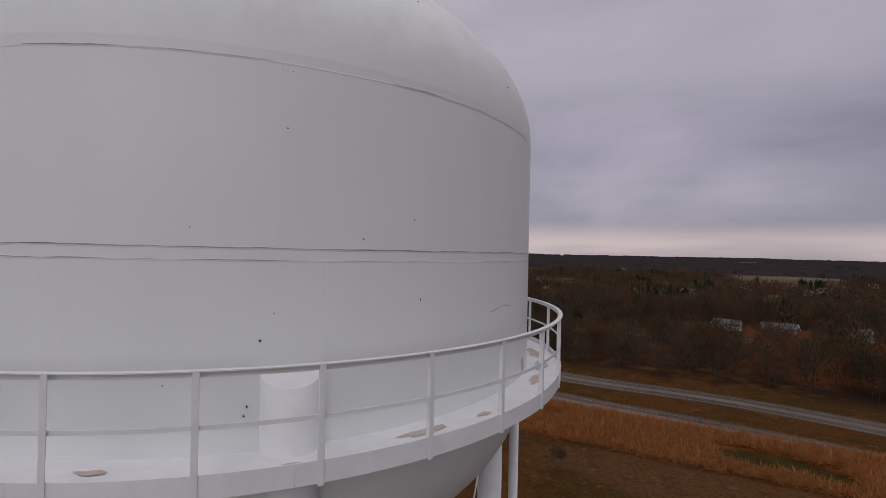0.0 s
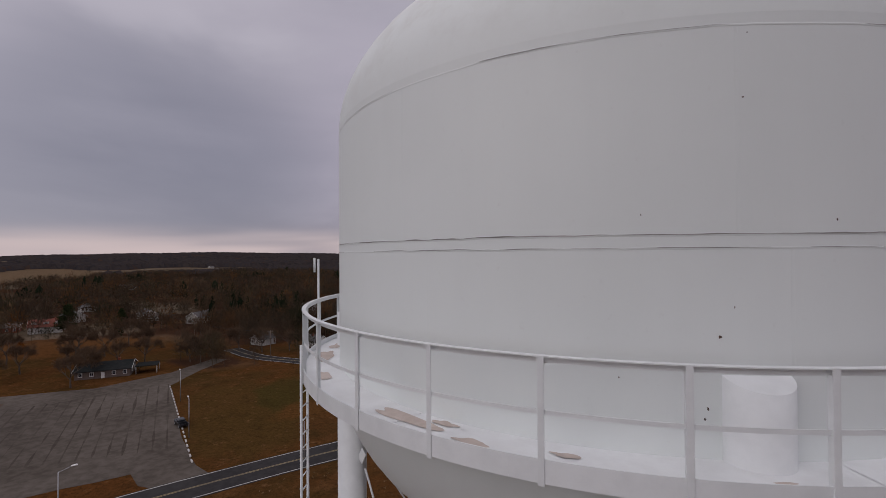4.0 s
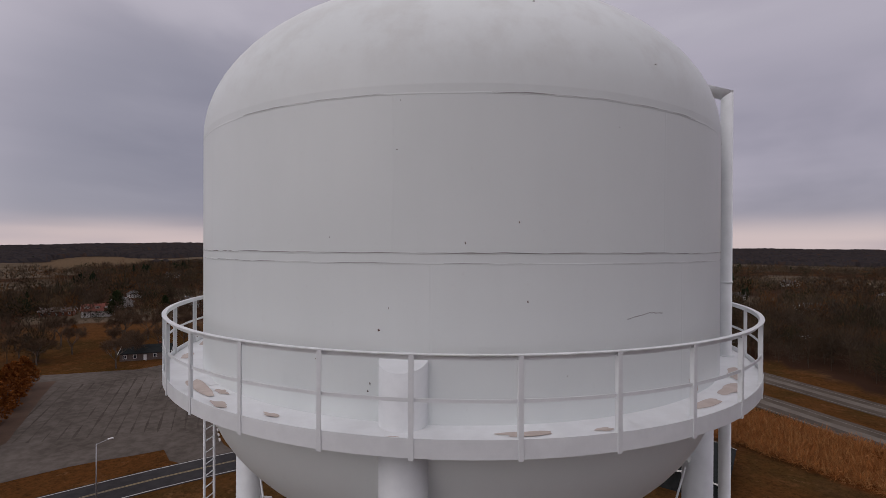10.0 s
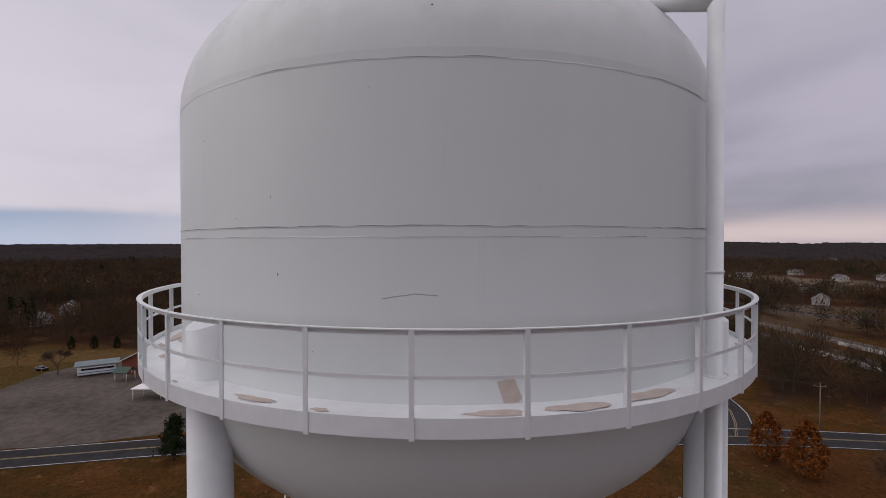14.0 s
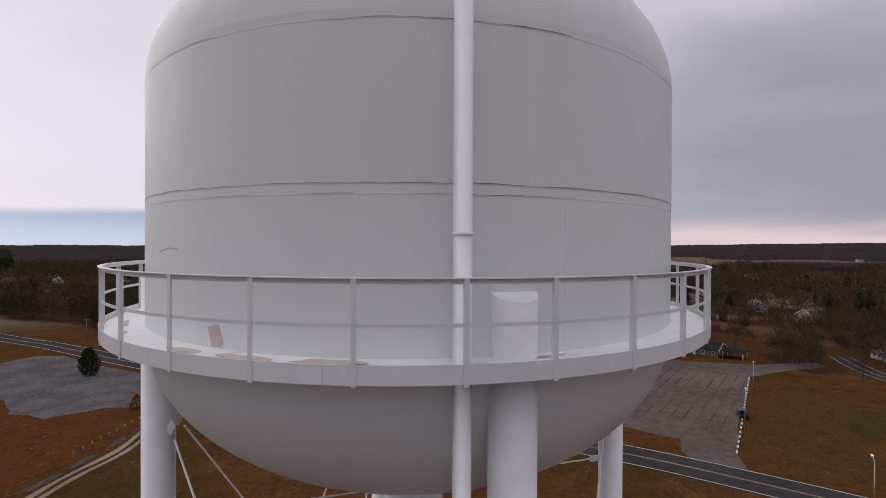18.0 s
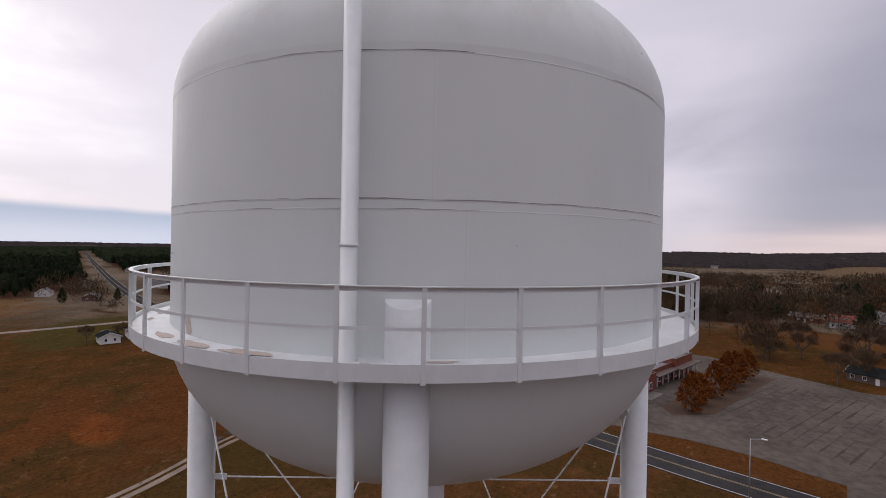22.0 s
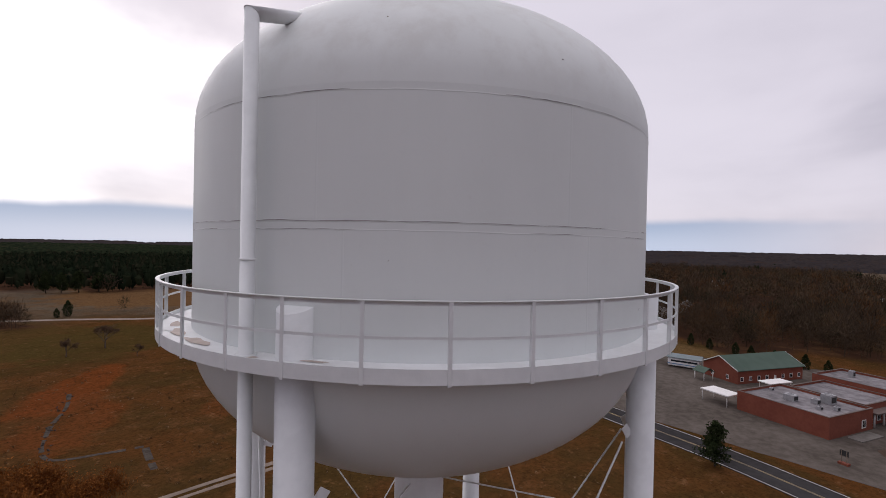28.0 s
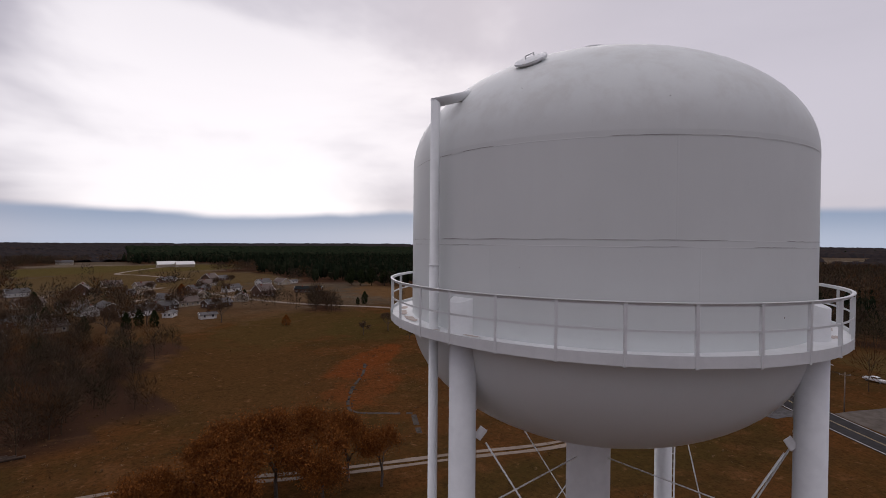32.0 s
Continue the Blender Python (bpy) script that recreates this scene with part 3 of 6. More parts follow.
M_ASPHALT = material("road_asphalt", (0.034, 0.032, 0.033), (0.052, 0.05, 0.05), 0.6, 0.9, coarse=0.05, spec=0.0)
M_LOT = material("worn_parking_asphalt", (0.07, 0.059, 0.05), (0.128, 0.11, 0.096), 0.5, 0.92, coarse=0.06, spec=0.0)
M_HIGHWAY = material("pale_highway_concrete", (0.07, 0.057, 0.046), (0.11, 0.092, 0.076), 0.25, 0.9, coarse=0.03, spec=0.0)
M_GRAVEL = material("grey_gravel", (0.06, 0.056, 0.055), (0.12, 0.116, 0.118), 0.9, 0.95, bump=0.4, bump_scale=2, coarse=0.12, spec=0.0)
M_RUBBLE = material("dark_rubble", (0.045, 0.037, 0.03), (0.085, 0.073, 0.062), 1.2, 0.95, bump=0.4, bump_scale=3, coarse=0.3, spec=0.0)
M_TRACK = material("pale_dirt_track", (0.13, 0.095, 0.068), (0.23, 0.18, 0.14), 0.5, 0.95)
M_CONCRETE = material("pale_concrete", (0.42, 0.4, 0.38), (0.56, 0.54, 0.51), 1.2, 0.85)
M_LINE = material("white_road_paint", (0.46, 0.45, 0.43), (0.3, 0.29, 0.28), 0.8, 0.8)
M_FADEDLINE = material("faded_lane_line", (0.24, 0.215, 0.19), (0.12, 0.1, 0.085), 0.5, 0.85)
M_YELLOW = material("yellow_road_paint", (0.28, 0.21, 0.1), (0.16, 0.13, 0.09), 0.8, 0.8)


def bend(points, step=6.0):
    """A smooth line through the points, in steps of about that many metres."""
    out = []
    P = [Vector((*p, 0)) for p in points]
    P = [P[0] * 2 - P[1]] + P + [P[-1] * 2 - P[-2]]
    for a, b, c, d in zip(P, P[1:], P[2:], P[3:]):
        n = max(2, int((c - b).length / step))
        for i in range(n):
            t = i / n
            out.append(0.5 * ((2 * b) + (c - a) * t + (2 * a - 5 * b + 4 * c - d) * t * t + (3 * b - a - 3 * c + d) * t ** 3))
    out.append(P[-2])
    return out


def ribbon(line, lo, hi, z, seed=None, gap=None):
    """A strip along a line between two side offsets, with sides down to the land; gap: dash and pause in metres."""
    bm = bmesh.new()
    prev, run = None, 0.0
    for i, p in enumerate(line):
        q = line[min(i + 1, len(line) - 1)] - line[max(i - 1, 0)]
        s = Vector((-q.y, q.x, 0)).normalized()
        w = 0.35 * noise.noise((p.x * 0.15, p.y * 0.15, seed)) if seed is not None else 0.0
        base = relief(p.x, p.y)
        row = [bm.verts.new(p + s * (lo - w) + Vector((0, 0, base))), bm.verts.new(p + s * (lo - w) + Vector((0, 0, base + z))), bm.verts.new(p + s * (hi + w) + Vector((0, 0, base + z))), bm.verts.new(p + s * (hi + w) + Vector((0, 0, base)))]
        if prev:
            run += (p - line[i - 1]).length
            if not gap or run % (gap[0] + gap[1]) < gap[0]:
                for a, b, c, d in zip(prev, prev[1:], row[1:], row):
                    bm.faces.new((d, c, b, a))
        prev = row
    return bm


def slab(points, z, seed=3, wob=0.6):
    """A flat paved patch with a slightly ragged rim."""
    bm = bmesh.new()
    P = [Vector((*p, 0)) for p in points]
    rim = []
    if sum(a.x * b.y - b.x * a.y for a, b in zip(P, P[1:] + P[:1])) < 0:
        P.reverse()
    for a, b in zip(P, P[1:] + P[:1]):
        n = max(1, int((b - a).length / 4))
        for i in range(n):
            p = a.lerp(b, i / n)
            rim.append(p + Vector((noise.noise((p.x * 0.2, p.y * 0.2, seed)), noise.noise((p.x * 0.2, p.y * 0.2, seed + 9)), 0)) * wob)
    top = [bm.verts.new(p + Vector((0, 0, z))) for p in rim]
    low = [bm.verts.new(p) for p in rim]
    f = bm.faces.new(top)
    f.normal_update()
    for i in range(len(top)):
        j = (i + 1) % len(top)
        bm.faces.new((low[i], low[j], top[j], top[i]))
    bmesh.ops.triangulate(bm, faces=[f], quad_method="BEAUTY", ngon_method="EAR_CLIP")
    return bm


def road(name, points, half, mat, label, lines=True, z=0.07, seed=None, edge=0.4):
    line = bend(points)
    ob = tagged(new(name, mesh_of(name, ribbon(line, -half, half, z, seed), mat)), label, "road", kind="structure")
    if lines:
        for s in (-1, 1):
            part("edge_line", ribbon(line, s * (half - edge) - 0.11, s * (half - edge) + 0.11, z + 0.02), M_LINE, ob)
            part("centre_line", ribbon(line, s * 0.17 - 0.08, s * 0.17 + 0.08, z + 0.02), M_YELLOW, ob)
    return ob


ROAD_A = [(-1500, -2430), (-850, -1360), (-531, -832), (-345, -522), (-247, -353), (-187, -235), (-163, -171), (-144, -126), (-129, -87), (-117, -58), (-108, -31), (-101, -9), (-95, 5), (-89, 18), (-81, 37), (-70, 58), (-60, 75), (-50, 93), (-40, 109), (-26, 128), (-12, 146)]
ROAD_B = [(-47, 98), (-56, 112), (-72, 124), (-98, 130), (-126, 131), (-152, 130), (-176, 137)]
road("road", ROAD_A, 4.6, M_ASPHALT, "two-lane asphalt road with white and yellow lines")
road("road", ROAD_B, 3.8, M_ASPHALT, "curving two-lane asphalt road", z=0.075)
road("road", [(70, -420), (20, -348), (-14, -312), (-50, -289), (-74, -270), (-96, -259), (-133, -242), (-170, -228)], 2.6, M_TRACK, "narrow pale lane beside a field", False)
road("driveway", [(91, -556), (152, -631), (183, -658), (180, -733), (161, -835)], 3.0, M_TRACK, "pale gravel driveway over a hill field", False)
road("driveway", [(79, -318), (80, -375), (109, -422), (96, -459)], 3.0, M_TRACK, "pale street between the houses", False)
road("driveway", [(131, -287), (95, -359), (56, -395), (-1, -421)], 3.0, M_TRACK, "pale street between the houses", False, 0.08)
track = bend([(95, -84), (63, -76), (29, -78), (0, -74), (-26, -72), (-45, -70), (-64, -71), (-76, -70), (-92, -73), (-106, -70)], 3)
for s in (-1, 1):
    tagged(new("dirt_track", mesh_of("dirt_track", ribbon(track, s * 1.0 - 0.55, s * 1.0 + 0.55, 0.05, 5 + s), M_TRACK)), "pale wheel rut of a dirt track", "track", kind="structure")
tagged(new("parking_lot", mesh_of("parking_lot", slab([(-82, 43), (-75, 50), (-84, 52), (-98, 59), (-117, 71), (-144, 87), (-153, 104), (-160, 122), (-166, 120), (-160, 98), (-163, 75), (-180, 57), (-198, 40), (-206, 10), (-200, -22), (-184, -46), (-160, -56), (-140, -60), (-124, -62), (-120, -50), (-112, -28), (-109, -12), (-106, 6), (-104, 20), (-100, 31), (-92, 44), (-86, 42)], 0.045), M_LOT)), "worn grey asphalt parking lot with faded stripes", "parking lot", kind="structure")
lot = bpy.data.objects["parking_lot"]
M_FADED = material("faded_stripe", (0.055, 0.045, 0.038), (0.092, 0.078, 0.067), 0.5, 0.9, spec=0.0)
u_, v_ = Vector((-0.83, 0.56, 0)), Vector((-0.56, -0.83, 0))
for k in range(17):
    p0 = Vector((-93, 52, 0)) + v_ * (2.7 * k)
    part("faded_stripe", ribbon(bend([(p0 + u_ * d_).to_2d() for d_ in (4 + 0.6 * k, 30, 64 - 0.5 * k)], 3), -0.17, 0.17, 0.053, k), M_FADED, lot)
tagged(new("planting_bed", mesh_of("planting_bed", slab([(-119, 19), (-124, 29), (-138, 37), (-155, 46), (-170, 55), (-175, 49), (-158, 36), (-140, 26), (-126, 17)], 0.06, 5, 0.4), material("leaf_mulch", (0.045, 0.023, 0.011), (0.07, 0.034, 0.016), 0.9, 0.95, bump=0.4, bump_scale=3))), "brown leaf-covered planting bed under the russet trees", "planting bed", kind="structure")
stop_mesh = mesh_of("wheel_stop", box(bmesh.new(), (0, 0, 0.1), (1.5, 0.35, 0.2), 0, 0.04), M_CONCRETE)
for k in range(22):
    f = k / 21
    s = tagged(new("wheel_stop", stop_mesh), "white concrete wheel stop at the lot's edge", "wheel stop", "wheel stops along the lot")
    s.matrix_world = pose(-86.5 - 56 * f, 53.0 + 33 * f, 0.05, 0, 0, 150 + 6 * noise.noise((k, 0, 0)))
tagged(new("gravel_pad", mesh_of("gravel_pad", slab([(-114, -63), (-119, -76), (-126, -100), (-134, -122), (-148, -152), (-146, -162), (-127, -164), (-112, -146), (-102, -126), (-92, -112), (-90, -102), (-98, -92), (-102, -80), (-99, -71), (-106, -65)], 0.04, 7, 2.5), M_GRAVEL)), "grey loose gravel pad beside the field", "gravel", kind="structure")
for pts, wid in (([(-22, -147), (-19, -135), (-13, -120), (-10, -104), (-18, -99), (-24, -97)], 0.45), ([(-24, -96), (-23, -91), (-22, -85)], 0.6), ([(-99, -72), (-90, -75), (-78, -74), (-60, -74)], 0.8)):
    tagged(new("gravel_strip", mesh_of("gravel_strip", ribbon(bend(pts, 1.5), -wid, wid, 0.04, 11, (7.0, 1.6)), M_RUBBLE)), "grey rubble strip across the field", "gravel", kind="structure")
HWY_FAR = [(-190, 285), (-110, 250), (-52, 222), (0, 191), (28, 167), (53, 145), (93, 122), (131, 89), (240, -15)]
HWY_NEAR = [(-190, 255), (-110, 226), (-61, 202), (-26, 180), (6, 155), (22, 141), (45, 121), (76, 101), (111, 73), (215, -25)]
for pts, label in ((HWY_FAR, "far pale concrete carriageway of a highway"), (HWY_NEAR, "near pale concrete carriageway of a highway")):
    h = road("highway", pts, 5.9, M_HIGHWAY, label, False, 0.09)
    hl = bend(pts)
    for off in (-4.9, 3.8):
        part("edge_line", ribbon(hl, off - 0.08, off + 0.08, 0.11), M_FADEDLINE, h)
    part("lane_band", ribbon(hl, -1.8, 0.9, 0.105, 4), material("worn_lane", (0.12, 0.102, 0.086), (0.165, 0.145, 0.125), 0.3, 0.9, spec=0.0), h, "paler worn wheel lane")
road("road", [(-260, 345), (-180, 328), (-99, 312), (-20, 303), (22, 282), (54, 262), (120, 232), (190, 215)], 5.0, M_ASPHALT, "dark side road past an interchange", True, 0.08)
road("road", [(-30, 178), (-8, 204), (10, 232), (24, 255), (44, 272)], 4.0, M_ASPHALT, "dark slip road at an interchange", True, 0.085)
for k, (pts, hh) in enumerate((([(-78, 228), (-52, 216), (-2, 186), (16, 172)], 1.3), ([(-84, 206), (-61, 195), (-28, 175), (-4, 157)], 1.1))):
    barrier = tagged(new("bridge_parapet", mesh_of("bridge_parapet", ribbon(bend(pts, 4), -0.25 - k * 0.9, 0.25 + k * 0.9, hh), M_CONCRETE)), "white concrete bridge parapet on the highway", "parapet", kind="structure")

# ---- trees ----
M_BARK = material("grey_bark", (0.07, 0.055, 0.045), (0.14, 0.115, 0.095), 3.0, 0.95, spec=0.0)
M_TWIG = material("bare_twigs", (0.078, 0.05, 0.032), (0.118, 0.078, 0.052), 0.4, 0.95, island=0.35, spec=0.0)
M_RUSSET = material("russet_leaves", (0.2, 0.066, 0.016), (0.1, 0.034, 0.01), 0.6, 0.9, island=0.45, spec=0.0)
M_OAK = material("brown_oak_leaves", (0.24, 0.085, 0.02), (0.13, 0.046, 0.013), 0.5, 0.9, island=0.45, spec=0.0)
M_OAKTWIG = material("oak_twigs", (0.11, 0.046, 0.016), (0.15, 0.06, 0.02), 0.4, 0.95, island=0.35, spec=0.0)
M_GREEN = material("evergreen_needles", (0.018, 0.028, 0.012), (0.035, 0.042, 0.018), 0.6, 0.9, island=0.4, spec=0.0)


def woods_material(name, tones, spread=0.16):
    """Foliage or bare twigs: each tree takes one of the tones, each twig its own shade of it."""
    m = bpy.data.materials.new(name)
    m.use_nodes = True
    n = Nodes(m.node_tree)
    s = m.node_tree.nodes["Principled BSDF"]
    pos = n.add("TexCoord").outputs["Object"]
    tone = n.add("Attribute", attribute_name="tone").outputs["Fac"]
    one = tones[0]
    for k, t in enumerate(tones[1:]):
        f = (k + 1) / len(tones)
        one = n.mix(n.span(tone, f - 0.06, f + 0.06), one, t)
    one = n.mix(n.span(n.noise(pos, 0.02, 3, 0.6), 0.4, 0.62, True, 0.0, 0.45), one, tones[0])
    h = n.add("HueSaturation")
    n.put(h.inputs["Color"], one)
    n.put(h.inputs["Value"], n.span(n.add("NewGeometry").outputs["Random Per Island"], 0, 1, False, 1 - spread, 1 + spread))
    n.put(s.inputs["Base Color"], h.outputs[0])
    s.inputs["Roughness"].default_value, s.inputs["Specular IOR Level"].default_value = 0.95, 0.0
    return m


M_WOODS = woods_material("bare_woods", ((0.068, 0.046, 0.03), (0.046, 0.034, 0.023), (0.082, 0.06, 0.042), (0.058, 0.046, 0.034), (0.042, 0.03, 0.02), (0.115, 0.052, 0.02), (0.105, 0.072, 0.042), (0.026, 0.03, 0.016)))
# distance haze is put into these tones: the woods' brown, greyed and blued
M_HAZEWOODS = woods_material("hazed_bare_woods", ((0.034, 0.027, 0.026), (0.026, 0.023, 0.025), (0.04, 0.033, 0.031), (0.032, 0.029, 0.032), (0.046, 0.03, 0.024)), 0.0)
M_PINES = woods_material("pine_woods", ((0.0128, 0.0192, 0.0104), (0.0192, 0.0240, 0.0128), (0.0104, 0.0152, 0.0088), (0.0272, 0.0272, 0.0160)))


def limbs(seed, height, spread=0.62, depth=5, lean=0.0):
    """Trunk and branching limbs as tapered bars; also the tips, for twigs and leaves."""
    rnd = random.Random(seed)
    verts, faces, tips = [], [], []

    def bar(p, q, r0, r1, n):
        axis = (q - p).normalized()
        side = axis.orthogonal().normalized()
        up_ = axis.cross(side)
        base = len(verts)
        for c, r in ((p, r0), (q, r1)):
            for i in range(n):
                t = 2 * math.pi * i / n
                verts.append(c + side * (r * math.cos(t)) + up_ * (r * math.sin(t)))
        for i in range(n):
            j = (i + 1) % n
            faces.append((base + i, base + j, base + n + j, base + n + i))

    def grow(p, d, length, r, level):
        q = p + d * length
        mid = p.lerp(q, 0.55) + Vector((rnd.uniform(-1, 1), rnd.uniform(-1, 1), 0)) * length * 0.05
        n = 7 if level == 0 else (5 if level < 3 else 3)
        bar(p, mid, r, r * 0.82, n)
        bar(mid, q, r * 0.82, r * 0.6, n)
        if level >= 3:
            tips.append((mid, d))
        if level >= depth:
            tips.append((q, d))
            return
        for k in range(rnd.choice((2, 3, 3)) if level else 4):
            s = Vector((rnd.gauss(0, 1), rnd.gauss(0, 1), rnd.gauss(0.15, 0.6)))
            e_ = (d + s.normalized() * spread * (1.15 if level == 0 else 1.0)).normalized()
            e_.z = max(e_.z, -0.05)
            grow(mid.lerp(q, rnd.uniform(0.2, 1.0)), e_.normalized(), length * rnd.uniform(0.6, 0.82), r * 0.55, level + 1)

    grow(Vector((0, 0, -0.1)), Vector((lean, 0, 1)).normalized(), height * 0.3, height * 0.022, 0)
    return verts, faces, tips


def quick_mesh(name, v):
    """Loose triangles, three corners a time."""
    me = bpy.data.meshes.new(name)
    n = len(v)
    me.vertices.add(n)
    me.vertices.foreach_set("co", np.ascontiguousarray(v, dtype=np.float32).ravel())
    me.loops.add(n)
    me.loops.foreach_set("vertex_index", np.arange(n, dtype=np.int32))
    me.polygons.add(n // 3)
    me.polygons.foreach_set("loop_start", np.arange(0, n, 3, dtype=np.int32))
    me.update(calc_edges=True)
    return me


def leaf_mesh(name, centres, size, per, seed, mat, spread, long=1.0):
    """Many small ragged triangles scattered round the centres."""
    rng = np.random.default_rng(seed)
    c = np.repeat(np.array(centres, float), per, 0)
    c = c + rng.normal(0, 1, c.shape) * spread
    n = len(c)
    a = rng.normal(0, 1, (n, 3))
    a /= np.linalg.norm(a, axis=1)[:, None]
    b = rng.normal(0, 1, (n, 3))
    b -= (a * b).sum(1)[:, None] * a
    b /= np.linalg.norm(b, axis=1)[:, None]
    s = size * rng.uniform(0.6, 1.4, (n, 1))
    v = np.stack([c - a * s * long, c + a * s * long * 0.9 + b * s * 0.35, c + b * s * 0.9 - a * s * long * 0.2], 1).reshape(-1, 3)
    me = quick_mesh(name, v)
    me.materials.append(mat)
    return me


def twig_mesh(tips, height, seed, mat):
    """Fine twigs that fan out from the ends of the limbs, each with side shoots."""
    rng = np.random.default_rng(seed)
    p = np.repeat(np.array([tuple(t[0]) for t in tips]), 3, 0)
    d = np.repeat(np.array([tuple(t[1]) for t in tips]), 3, 0)
    tri = []
    for level in range(2):
        d = d + rng.normal(0, 0.55, d.shape) + np.array([0, 0, 0.1])
        d /= np.linalg.norm(d, axis=1)[:, None]
        long = height * (0.1 if level == 0 else 0.055) * rng.uniform(0.6, 1.4, (len(p), 1))
        side = np.cross(d, rng.normal(0, 1, d.shape))
        side /= np.linalg.norm(side, axis=1)[:, None]
        w = height * (0.0021 if level == 0 else 0.0017)
        tri.append(np.stack([p - side * w, p + side * w, p + d * long], 1).reshape(-1, 3))
        f = np.repeat(rng.uniform(0.3, 0.8, (len(p), 1)), 3, 0) + rng.uniform(-0.2, 0.2, (len(p) * 3, 1))
        p, d = np.repeat(p, 3, 0) + np.repeat(d * long, 3, 0) * f, np.repeat(d, 3, 0)
    me = quick_mesh("crown", np.concatenate(tri))
    me.materials.append(mat)
    return me


def tree_of(seed, height, mat, kind="bare", label="", category="tree"):
    """A broadleaf tree: a trunk with limbs, and a crown of twigs or of leaves that still hang."""
    root = tagged(new("tree"), label, category)
    v, f, tips = limbs(seed, height, 0.62 if kind == "bare" else 0.7, 5)
    me = bpy.data.meshes.new("trunk")
    me.from_pydata([tuple(x) for x in v], [], f)
    me.materials.append(M_BARK)
    part("trunk", me, None, root)
    pts = [tuple(p) for p, d in tips]
    rnd = random.Random(seed)
    if kind == "bare":
        crown = twig_mesh(tips, height, seed, mat)
    else:
        crown = leaf_mesh("crown", pts, 0.012 * height, 30, seed, mat, 0.06 * height)
        part("twiggy_crown", twig_mesh(tips, height * 1.1, seed + 1, M_OAKTWIG), None, root)
    part("crown", crown, None, root)
    return root


def conical(seed, height, width, mat, label, category="tree", low=0.12):
    """A tree of upright or conical outline with dense uneven foliage."""
    root = tagged(new("tree"), label, category)
    part("trunk", tube(bmesh.new(), (0, 0, -0.1), (0, 0, height * 0.6), height * 0.022, 8, height * 0.008), M_BARK, root)
    rnd = random.Random(seed)
    pts = []
    for k in range(420):
        z = rnd.random() ** 0.8
        prof = math.sin(math.pi * min(1, (z * 0.92 + 0.08)) ** 0.75) ** 0.8
        a = rnd.uniform(0, 2 * math.pi)
        rr = width / 2 * prof * (0.55 + 0.45 * rnd.random()) * (1 + 0.25 * noise.noise((math.cos(a) * 2, math.sin(a) * 2, z * 4 + seed)))
        pts.append((rr * math.cos(a), rr * math.sin(a), height * (low + (1 - low) * z)))
    part("crown", leaf_mesh("crown", pts, 0.035 * height, 7, seed, mat, 0.02 * height), None, root)
    return root


def pine_of(seed, height, width, label):
    """A pine: a bare lower stem, whorls of drooping needle clumps, a ragged top."""
    root = tagged(new("pine_tree"), label, "pine tree")
    part("trunk", tube(bmesh.new(), (0, 0, -0.1), (0, 0, height * 0.95), height * 0.025, 8, height * 0.006), M_BARK, root)
    rnd = random.Random(seed)
    pts, bm = [], bmesh.new()
    for k in range(46):
        z = height * (0.18 + 0.8 * k / 46)
        a = rnd.uniform(0, 2 * math.pi)
        reach = width / 2 * (1 - (k / 46) ** 1.4 * 0.85) * rnd.uniform(0.6, 1.1)
        tube(bm, (0, 0, z), (reach * math.cos(a), reach * math.sin(a), z + reach * 0.2), 0.05, 4, 0.02)
        for j in range(7):
            g = 0.35 + 0.65 * j / 6
            pts.append((reach * g * math.cos(a) + rnd.gauss(0, 0.2), reach * g * math.sin(a) + rnd.gauss(0, 0.2), z + reach * 0.2 * g + rnd.gauss(0, 0.15)))
    part("branchwork", bm, M_BARK, root)
    part("crown", leaf_mesh("crown", pts, 0.035 * height, 12, seed, M_GREEN, 0.035 * height), None, root)
    return root


def plant(first, places, rnd):
    """The first one and its copies, each at (x, y, scale)."""
    for k, (x, y, s) in enumerate(places):
        m = pose(x, y, relief(x, y), 0, 0, rnd.uniform(0, 360)) @ Matrix.Diagonal((s, s, s * rnd.uniform(0.92, 1.1), 1))
        if k == 0:
            first.matrix_basis = m
        else:
            keep = first.matrix_basis.copy()
            first.matrix_basis = Matrix.Identity(4)
            ob = copy_thing(first, m)
            ob.matrix_basis = m
            first.matrix_basis = keep


rnd = random.Random(11)
oaks = [tree_of(s, 14, M_OAK, "leaf", "brown oak that still holds its dry leaves") for s in (21, 22)]
plant(oaks[0], [(8, -68, 1.2), (18, -66, 1.1), (-4, -70, 1.0), (3, -74, 1.0), (23, -60, 0.9)], rnd)
plant(oaks[1], [(1, -63, 1.1), (13, -60, 1.1), (76, -79, 0.9), (13, -73, 1.0), (-9, -66, 0.85)], rnd)
bare = [tree_of(s, 12, M_TWIG, "bare", "leafless grey tree with fine bare twigs") for s in (31, 32, 33)]
plant(bare[0], [(3, 111, 1.4), (-44, -203, 0.95), (-208, 74, 1.1), (-183, 103, 1.0), (-231, 79, 1.15), (-189, 96, 0.9), (-179, -42, 0.8), (-141, -177, 0.7), (-115, -195, 0.7), (32, -251, 1.0), (65, -252, 1.2), (-171, 72, 1.1), (-163, 112, 1.0), (-212, 104, 1.2), (-226, 122, 1.25), (-199, 60, 1.0), (-158, 138, 1.1)], rnd)
